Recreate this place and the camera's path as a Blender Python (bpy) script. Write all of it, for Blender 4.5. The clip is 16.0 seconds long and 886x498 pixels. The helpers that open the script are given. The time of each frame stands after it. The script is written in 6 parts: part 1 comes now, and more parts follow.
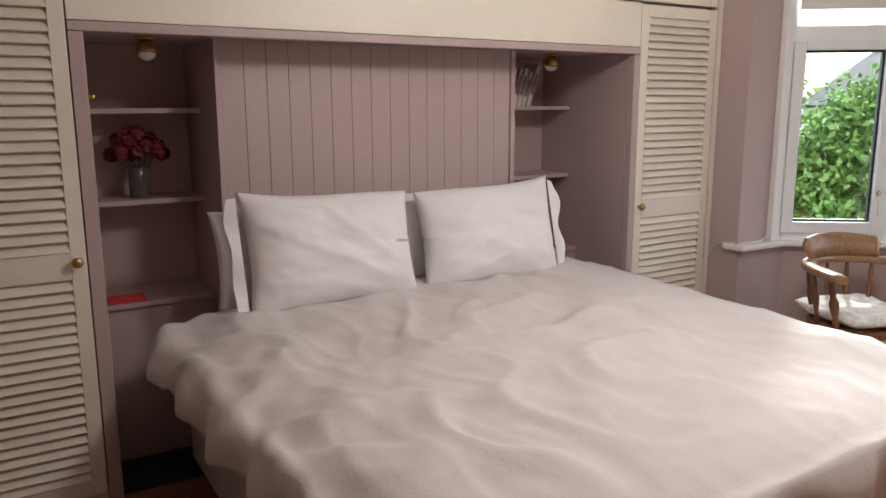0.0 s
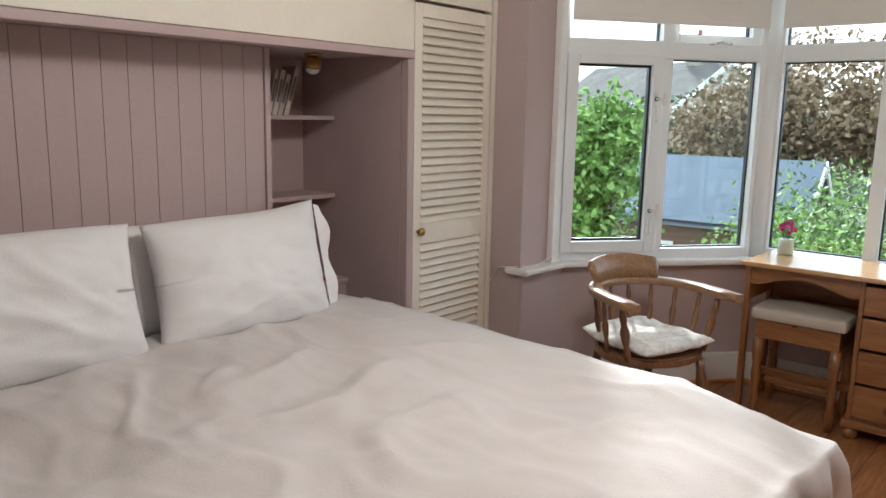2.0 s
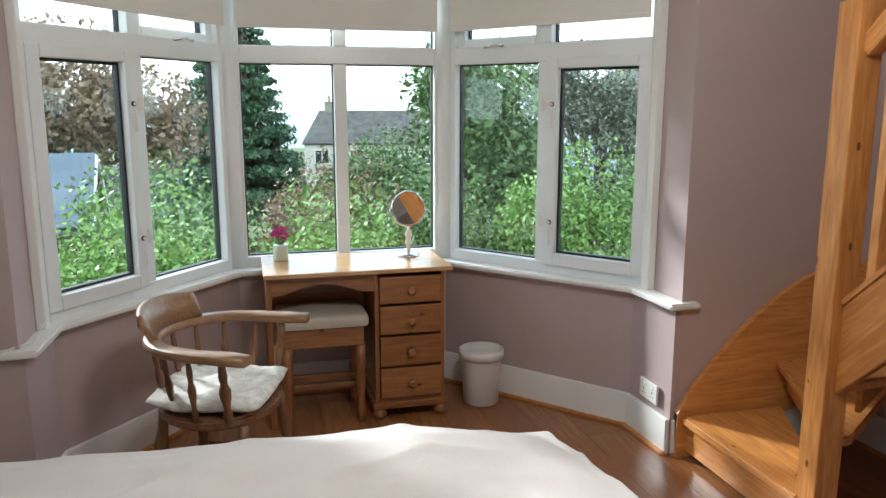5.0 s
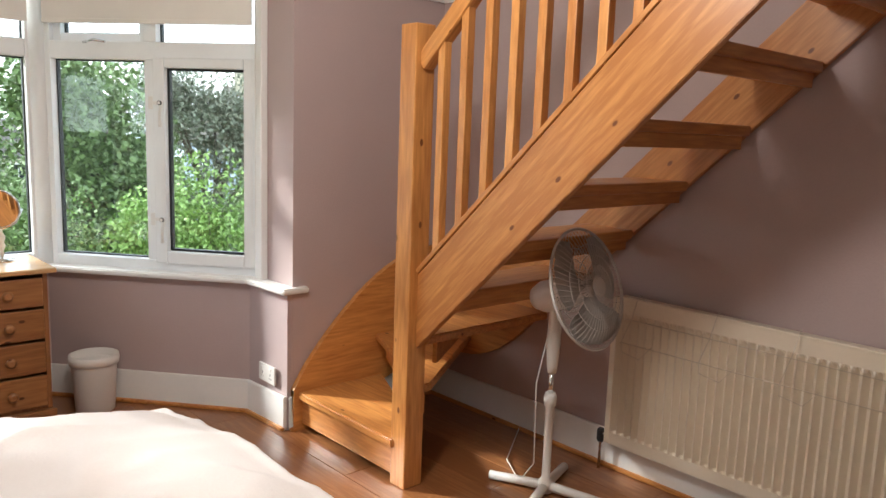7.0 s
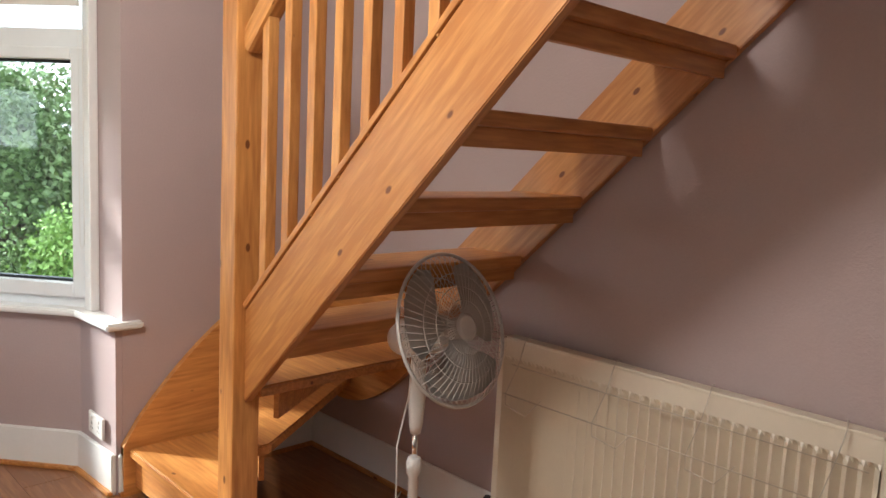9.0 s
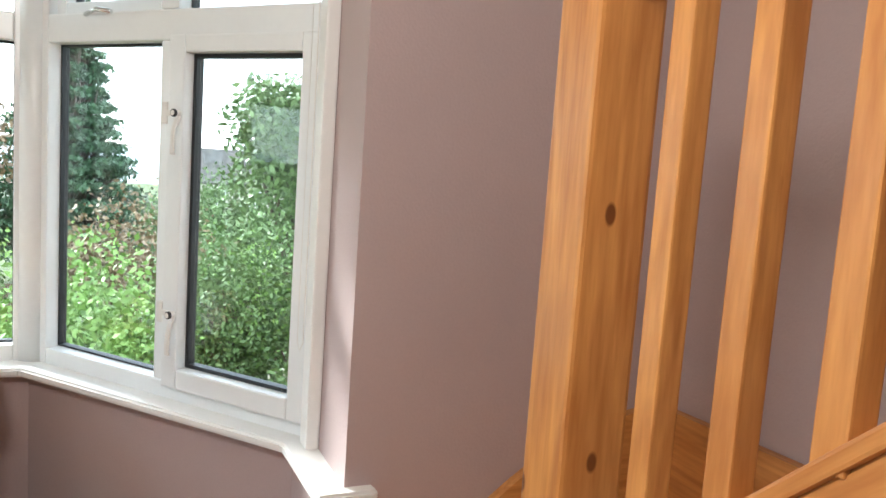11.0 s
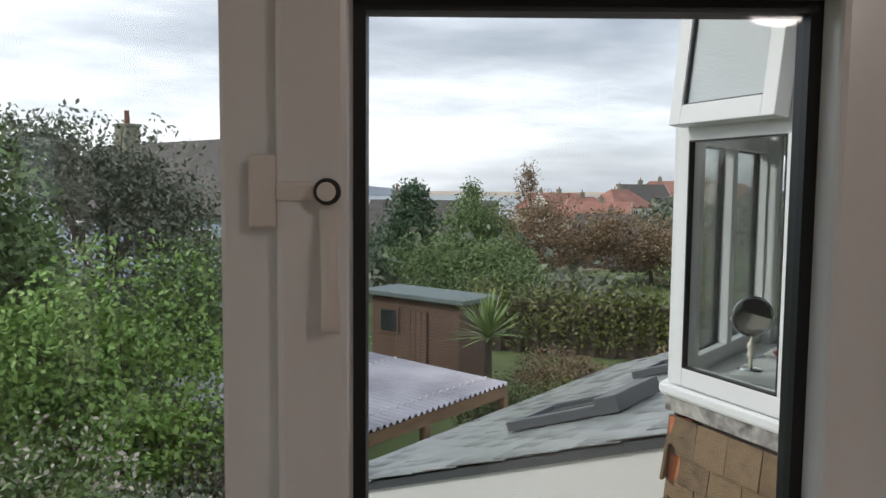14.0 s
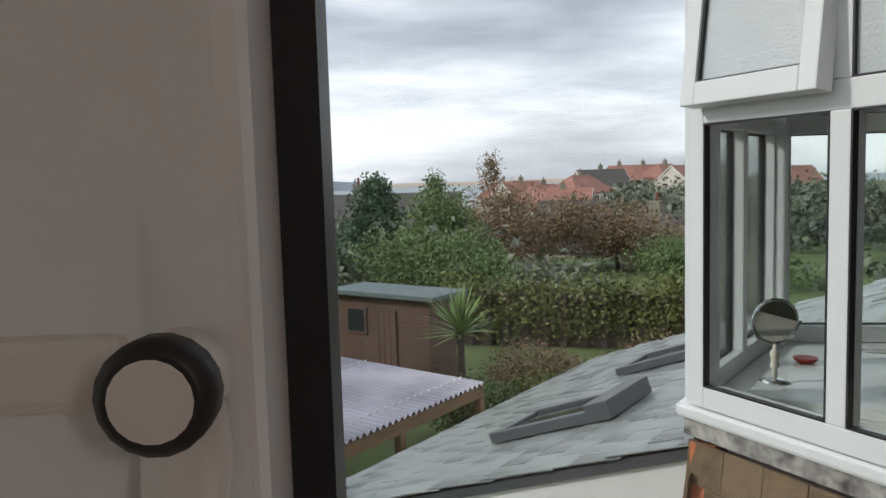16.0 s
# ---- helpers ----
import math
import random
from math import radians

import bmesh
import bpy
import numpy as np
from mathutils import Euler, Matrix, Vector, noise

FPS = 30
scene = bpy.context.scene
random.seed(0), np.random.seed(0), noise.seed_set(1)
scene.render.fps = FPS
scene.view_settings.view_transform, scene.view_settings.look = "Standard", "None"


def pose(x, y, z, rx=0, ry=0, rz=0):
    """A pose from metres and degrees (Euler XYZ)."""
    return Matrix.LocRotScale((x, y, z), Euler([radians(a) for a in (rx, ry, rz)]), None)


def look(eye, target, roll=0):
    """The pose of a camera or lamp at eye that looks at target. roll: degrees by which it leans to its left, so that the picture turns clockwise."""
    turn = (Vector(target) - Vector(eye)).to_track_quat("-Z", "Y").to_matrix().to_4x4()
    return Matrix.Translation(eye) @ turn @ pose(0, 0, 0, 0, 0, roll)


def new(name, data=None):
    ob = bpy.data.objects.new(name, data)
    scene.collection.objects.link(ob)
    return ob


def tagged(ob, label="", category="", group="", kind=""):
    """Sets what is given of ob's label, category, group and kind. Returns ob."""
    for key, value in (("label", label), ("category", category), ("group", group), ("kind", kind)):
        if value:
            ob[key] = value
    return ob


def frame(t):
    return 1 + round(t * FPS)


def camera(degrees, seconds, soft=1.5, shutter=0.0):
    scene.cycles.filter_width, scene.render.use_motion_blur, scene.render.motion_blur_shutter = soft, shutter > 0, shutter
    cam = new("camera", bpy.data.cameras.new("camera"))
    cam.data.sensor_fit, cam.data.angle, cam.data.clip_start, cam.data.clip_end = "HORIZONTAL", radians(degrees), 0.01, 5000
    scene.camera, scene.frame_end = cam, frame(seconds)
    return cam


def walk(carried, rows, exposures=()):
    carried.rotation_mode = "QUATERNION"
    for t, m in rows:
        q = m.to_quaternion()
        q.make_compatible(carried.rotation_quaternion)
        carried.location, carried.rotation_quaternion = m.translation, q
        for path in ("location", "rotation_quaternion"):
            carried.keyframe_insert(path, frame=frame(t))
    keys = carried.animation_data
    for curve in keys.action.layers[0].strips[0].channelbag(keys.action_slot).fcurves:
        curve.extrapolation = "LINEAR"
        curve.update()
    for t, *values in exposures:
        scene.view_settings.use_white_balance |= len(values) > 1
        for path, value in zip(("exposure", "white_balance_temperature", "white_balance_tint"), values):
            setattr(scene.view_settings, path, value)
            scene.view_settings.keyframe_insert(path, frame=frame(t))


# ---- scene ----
cam = camera(60.6, 16.0)
PATH = [
    (0, (0.075, 0.112, 1.401), (1.089, 1.795, 1.026), -0.2),
    (0.5, (0.177, 0.167, 1.492), (1.088, 1.938, 1.303), 0.4),
    (1, (0.262, 0.193, 1.466), (1.195, 1.951, 1.273), 1.6),
    (1.5, (0.323, 0.381, 1.429), (1.546, 1.933, 1.124), 2.3),
    (2, (0.41, 0.598, 1.41), (1.909, 1.874, 1.058), 1.1),
    (2.5, (0.522, 0.915, 1.444), (2.205, 1.924, 1.058), 0.6),
    (3, (0.563, 1.265, 1.431), (2.387, 1.979, 1.027), 1.2),
    (3.5, (0.595, 1.632, 1.46), (2.521, 1.937, 1.013), 0.0),
    (4, (0.673, 1.764, 1.466), (2.627, 1.76, 1.04), -0.6),
    (4.5, (0.666, 1.838, 1.486), (2.616, 1.61, 1.107), -0.4),
    (5, (0.641, 1.862, 1.485), (2.544, 1.368, 1.118), 0.0),
    (5.2, (0.619, 1.858, 1.479), (2.485, 1.245, 1.099), 0.2),
    (7.5, (0.386, 1.932, 1.394), (1.745, 0.483, 1.161), 1.3),
    (8, (0.406, 1.867, 1.385), (1.708, 0.36, 1.204), 0.3),
    (8.5, (0.415, 1.57, 1.389), (1.773, 0.115, 1.182), 1.0),
    (9, (0.527, 1.219, 1.366), (1.948, -0.167, 1.119), 2.7),
    (9.5, (0.767, 0.889, 1.402), (2.28, -0.392, 1.142), 4.1),
    (10, (1.035, 0.633, 1.409), (2.762, -0.347, 1.161), 4.9),
    (10.2, (1.177, 0.56, 1.411), (2.983, -0.259, 1.154), 5.4),
    (12.3, (2.845, 0.712, 1.459), (4.632, -0.161, 1.259), 1.3),
    (12.5, (2.973, 0.718, 1.473), (4.732, -0.206, 1.252), 1.2),
    (13, (3.192, 0.793, 1.458), (4.801, -0.383, 1.287), 1.0),
    (13.5, (3.426, 0.825, 1.484), (4.868, -0.555, 1.358), 1.9),
    (14, (3.574, 0.869, 1.503), (4.82, -0.688, 1.345), 0.5),
    (14.5, (3.642, 0.87, 1.5), (4.791, -0.754, 1.294), 0.0),
    (15, (3.689, 0.738, 1.503), (4.814, -0.901, 1.285), -1.0),
    (15.2, (3.731, 0.661, 1.515), (4.866, -0.972, 1.302), -1.2),
    (15.5, (3.775, 0.603, 1.52), (4.928, -1.019, 1.316), -0.8),
    (16, (3.903, 0.533, 1.537), (5.072, -1.079, 1.356), -1.7),
]
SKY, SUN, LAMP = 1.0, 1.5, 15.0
walk(cam, [(t, look(eye, aim, lean)) for t, eye, aim, lean in PATH],
     [(0, 2.0, 5750, 9), (1.5, 1.95, 5700, 7), (3.0, 1.85, 5350, -1), (5.0, 1.85, 5450, 1), (7.5, 2.35, 5900, 7), (10.2, 2.5, 5650, 3), (12.5, 1.9, 5650, 8), (13.0, 1.45, 5900, 10), (13.5, 0.75, 6000, 10), (14.0, 0.35, 6200, 14), (16.0, 0.25, 6200, 14)])

# ---- world and lights ----
world = bpy.data.worlds.new("sky")
scene.world = world
world.use_nodes = True
wn, wl = world.node_tree.nodes, world.node_tree.links
wn.clear()
sky = wn.new("ShaderNodeTexSky")
sky.sky_type, sky.sun_disc = "NISHITA", False
sky.sun_elevation, sky.sun_rotation = radians(24), radians(50)
sky_level = wn.new("ShaderNodeVectorMath")
sky_level.operation = "SCALE"
sky_level.inputs["Scale"].default_value = 0.12
wl.new(sky.outputs[0], sky_level.inputs[0])
wtc = wn.new("ShaderNodeTexCoord")
wmap = wn.new("ShaderNodeMapping")
wmap.inputs["Scale"].default_value = (1.2, 1.2, 6.0)
wl.new(wtc.outputs["Generated"], wmap.inputs[0])
wnoise = wn.new("ShaderNodeTexNoise")
wnoise.inputs["Scale"].default_value, wnoise.inputs["Detail"].default_value, wnoise.inputs["Roughness"].default_value = 1.5, 7, 0.55
wl.new(wmap.outputs[0], wnoise.inputs["Vector"])
wramp = wn.new("ShaderNodeValToRGB")
for e, (p, c) in zip((wramp.color_ramp.elements[0], wramp.color_ramp.elements[1], wramp.color_ramp.elements.new(0.52), wramp.color_ramp.elements.new(0.6)),
                     ((0.36, (0.44, 0.465, 0.51, 1)), (0.74, (1.42, 1.38, 1.28, 1)), (0.50, (0.73, 0.75, 0.78, 1)), (0.60, (1.08, 1.08, 1.08, 1)))):
    e.position, e.color = p, c
wl.new(wnoise.outputs["Fac"], wramp.inputs[0])
wmix = wn.new("ShaderNodeMix")
wmix.data_type = "RGBA"
wmix.inputs["Factor"].default_value = 0.85
wl.new(sky_level.outputs[0], wmix.inputs["A"])
wl.new(wramp.outputs[0], wmix.inputs["B"])
wbg = wn.new("ShaderNodeBackground")
wbg.inputs["Strength"].default_value = SKY
wl.new(wmix.outputs["Result"], wbg.inputs[0])
wout = wn.new("ShaderNodeOutputWorld")
wl.new(wbg.outputs[0], wout.inputs[0])


def lamp(name, kind, m, energy, colour, **more):
    ld = bpy.data.lights.new(name, kind)
    ld.energy, ld.color = energy, colour
    for k, v in more.items():
        setattr(ld, k, v)
    ob = new(name, ld)
    ob.matrix_world = m
    return tagged(ob, kind="structure")


lamp("sun", "SUN", look((20, 12, 12), (2.4, -0.7, 0.3)), SUN, (1.0, 0.93, 0.82), angle=radians(5))


# ---- materials ----
def mat(name, colour, rough=0.6, metal=0.0, vary=0.12, scale=6.0, bump=0.0, bump_scale=60.0, stretch=(1, 1, 1), spec=0.5, hue=None, island=0.0, sheen=0.0):
    """A surface with variation at two scales, relief and per-piece shade."""
    m = bpy.data.materials.new(name)
    m.use_nodes = True
    n, l = m.node_tree.nodes, m.node_tree.links
    b = n["Principled BSDF"]
    b.inputs["Roughness"].default_value, b.inputs["Metallic"].default_value = rough, metal
    b.inputs["Specular IOR Level"].default_value = spec
    b.inputs["Sheen Weight"].default_value = sheen
    tc = n.new("ShaderNodeTexCoord")
    mp = n.new("ShaderNodeMapping")
    mp.inputs["Scale"].default_value = stretch
    l.new(tc.outputs["Object"], mp.inputs[0])
    big, fine = n.new("ShaderNodeTexNoise"), n.new("ShaderNodeTexNoise")
    big.inputs["Scale"].default_value, big.inputs["Detail"].default_value = scale, 4
    fine.inputs["Scale"].default_value, fine.inputs["Detail"].default_value = bump_scale, 5
    l.new(mp.outputs[0], big.inputs["Vector"])
    l.new(mp.outputs[0], fine.inputs["Vector"])
    add = n.new("ShaderNodeMath")
    add.operation = "MULTIPLY_ADD"
    add.inputs[1].default_value = 0.4
    l.new(fine.outputs["Fac"], add.inputs[0])
    l.new(big.outputs["Fac"], add.inputs[2])
    last = add
    if island:
        info = n.new("ShaderNodeObjectInfo")
        geo = n.new("ShaderNodeNewGeometry")
        both = n.new("ShaderNodeMath")
        both.operation = "ADD"
        l.new(info.outputs["Random"], both.inputs[0])
        l.new(geo.outputs["Random Per Island"], both.inputs[1])
        fr = n.new("ShaderNodeMath")
        fr.operation = "FRACT"
        l.new(both.outputs[0], fr.inputs[0])
        last = n.new("ShaderNodeMath")
        last.operation = "MULTIPLY_ADD"
        last.inputs[1].default_value = island
        l.new(fr.outputs[0], last.inputs[0])
        l.new(add.outputs[0], last.inputs[2])
    ramp = n.new("ShaderNodeValToRGB")
    lo = [max(0, c * (1 - vary)) for c in colour]
    hi = [min(1, c * (1 + vary)) for c in (hue or colour)]
    ramp.color_ramp.elements[0].position, ramp.color_ramp.elements[1].position = 0.45, 0.95 + island
    ramp.color_ramp.elements[0].color, ramp.color_ramp.elements[1].color = (*lo, 1), (*hi, 1)
    l.new(last.outputs[0], ramp.inputs[0])
    l.new(ramp.outputs[0], b.inputs["Base Color"])
    if bump:
        bp = n.new("ShaderNodeBump")
        bp.inputs["Strength"].default_value, bp.inputs["Distance"].default_value = bump, 0.01
        l.new(fine.outputs["Fac"], bp.inputs["Height"])
        l.new(bp.outputs[0], b.inputs["Normal"])
    return m


def wood(name, dark, light, axis, rough=0.4, knots=True, island=0.15, ring=9.0, contrast=3.2):
    """Timber with grain along an axis and sparse knots."""
    m = bpy.data.materials.new(name)
    m.use_nodes = True
    n, l = m.node_tree.nodes, m.node_tree.links
    b = n["Principled BSDF"]
    b.inputs["Roughness"].default_value = rough
    b.inputs["Coat Weight"].default_value, b.inputs["Coat Roughness"].default_value = 0.25, 0.25
    tc, mp = n.new("ShaderNodeTexCoord"), n.new("ShaderNodeMapping")
    info = n.new("ShaderNodeObjectInfo")
    shift = n.new("ShaderNodeVectorMath")
    shift.operation = "ADD"
    l.new(tc.outputs["Object"], shift.inputs[0])
    l.new(info.outputs["Random"], shift.inputs[1])
    s = [1.0, 1.0, 1.0]
    s[axis] = 0.09
    mp.inputs["Scale"].default_value = s
    l.new(shift.outputs[0], mp.inputs[0])
    big, fine = n.new("ShaderNodeTexNoise"), n.new("ShaderNodeTexNoise")
    big.inputs["Scale"].default_value, big.inputs["Detail"].default_value, big.inputs["Distortion"].default_value = ring, 3, 0.6
    fine.inputs["Scale"].default_value, fine.inputs["Detail"].default_value = 90, 4
    l.new(mp.outputs[0], big.inputs["Vector"])
    l.new(mp.outputs[0], fine.inputs["Vector"])
    w = n.new("ShaderNodeMath")
    w.operation = "PINGPONG"
    w.inputs[1].default_value = 0.07
    l.new(big.outputs["Fac"], w.inputs[0])
    mix = n.new("ShaderNodeMath")
    mix.operation = "MULTIPLY_ADD"
    mix.inputs[1].default_value = contrast
    l.new(w.outputs[0], mix.inputs[0])
    l.new(fine.outputs["Fac"], mix.inputs[2])
    tone = n.new("ShaderNodeMath")
    tone.operation = "MULTIPLY_ADD"
    tone.inputs[1].default_value = island * 2
    l.new(info.outputs["Random"], tone.inputs[0])
    l.new(mix.outputs[0], tone.inputs[2])
    ramp = n.new("ShaderNodeValToRGB")
    ramp.color_ramp.elements[0].position, ramp.color_ramp.elements[1].position = 0.35, 1.15
    ramp.color_ramp.elements[0].color, ramp.color_ramp.elements[1].color = (*light, 1), (*dark, 1)
    l.new(tone.outputs[0], ramp.inputs[0])
    out = ramp.outputs[0]
    if knots:
        mk = n.new("ShaderNodeMapping")
        ks = [1.0, 1.0, 1.0]
        ks[axis] = 0.55
        mk.inputs["Scale"].default_value = ks
        l.new(shift.outputs[0], mk.inputs[0])
        vo = n.new("ShaderNodeTexVoronoi")
        vo.inputs["Scale"].default_value = 10.0
        l.new(mk.outputs[0], vo.inputs["Vector"])
        kr = n.new("ShaderNodeValToRGB")
        kr.color_ramp.elements[0].position, kr.color_ramp.elements[1].position = 0.06, 0.09
        kr.color_ramp.elements[0].color, kr.color_ramp.elements[1].color = (1, 1, 1, 1), (0, 0, 0, 1)
        l.new(vo.outputs["Distance"], kr.inputs[0])
        km = n.new("ShaderNodeMix")
        km.data_type = "RGBA"
        l.new(kr.outputs[0], km.inputs["Factor"])
        l.new(out, km.inputs["A"])
        km.inputs["B"].default_value = (dark[0] * 0.35, dark[1] * 0.25, dark[2] * 0.2, 1)
        out = km.outputs["Result"]
    l.new(out, b.inputs["Base Color"])
    bp = n.new("ShaderNodeBump")
    bp.inputs["Strength"].default_value, bp.inputs["Distance"].default_value = 0.08, 0.01
    l.new(fine.outputs["Fac"], bp.inputs["Height"])
    l.new(bp.outputs[0], b.inputs["Normal"])
    return m


def glass_mat(name, gloss=0.09, tint=(0.97, 0.99, 0.98)):
    m = bpy.data.materials.new(name)
    m.use_nodes = True
    n, l = m.node_tree.nodes, m.node_tree.links
    n.clear()
    tr, gl = n.new("ShaderNodeBsdfTransparent"), n.new("ShaderNodeBsdfGlossy")
    tr.inputs[0].default_value = (*tint, 1)
    gl.inputs["Roughness"].default_value = 0.01
    lw = n.new("ShaderNodeLayerWeight")
    lw.inputs["Blend"].default_value = 0.12
    mul = n.new("ShaderNodeMath")
    mul.operation = "MULTIPLY_ADD"
    mul.inputs[1].default_value, mul.inputs[2].default_value = 0.7, gloss * 0.4
    l.new(lw.outputs["Fresnel"], mul.inputs[0])
    mx, out = n.new("ShaderNodeMixShader"), n.new("ShaderNodeOutputMaterial")
    l.new(mul.outputs[0], mx.inputs[0])
    l.new(tr.outputs[0], mx.inputs[1])
    l.new(gl.outputs[0], mx.inputs[2])
    l.new(mx.outputs[0], out.inputs[0])
    return m


def leaf_mat(name, dark, light, rough=0.55):
    m = mat(name, dark, rough, vary=0.35, scale=0.9, bump_scale=7, hue=light, island=0.5)
    m.node_tree.nodes["Principled BSDF"].inputs["Subsurface Weight"].default_value = 0.0
    return m


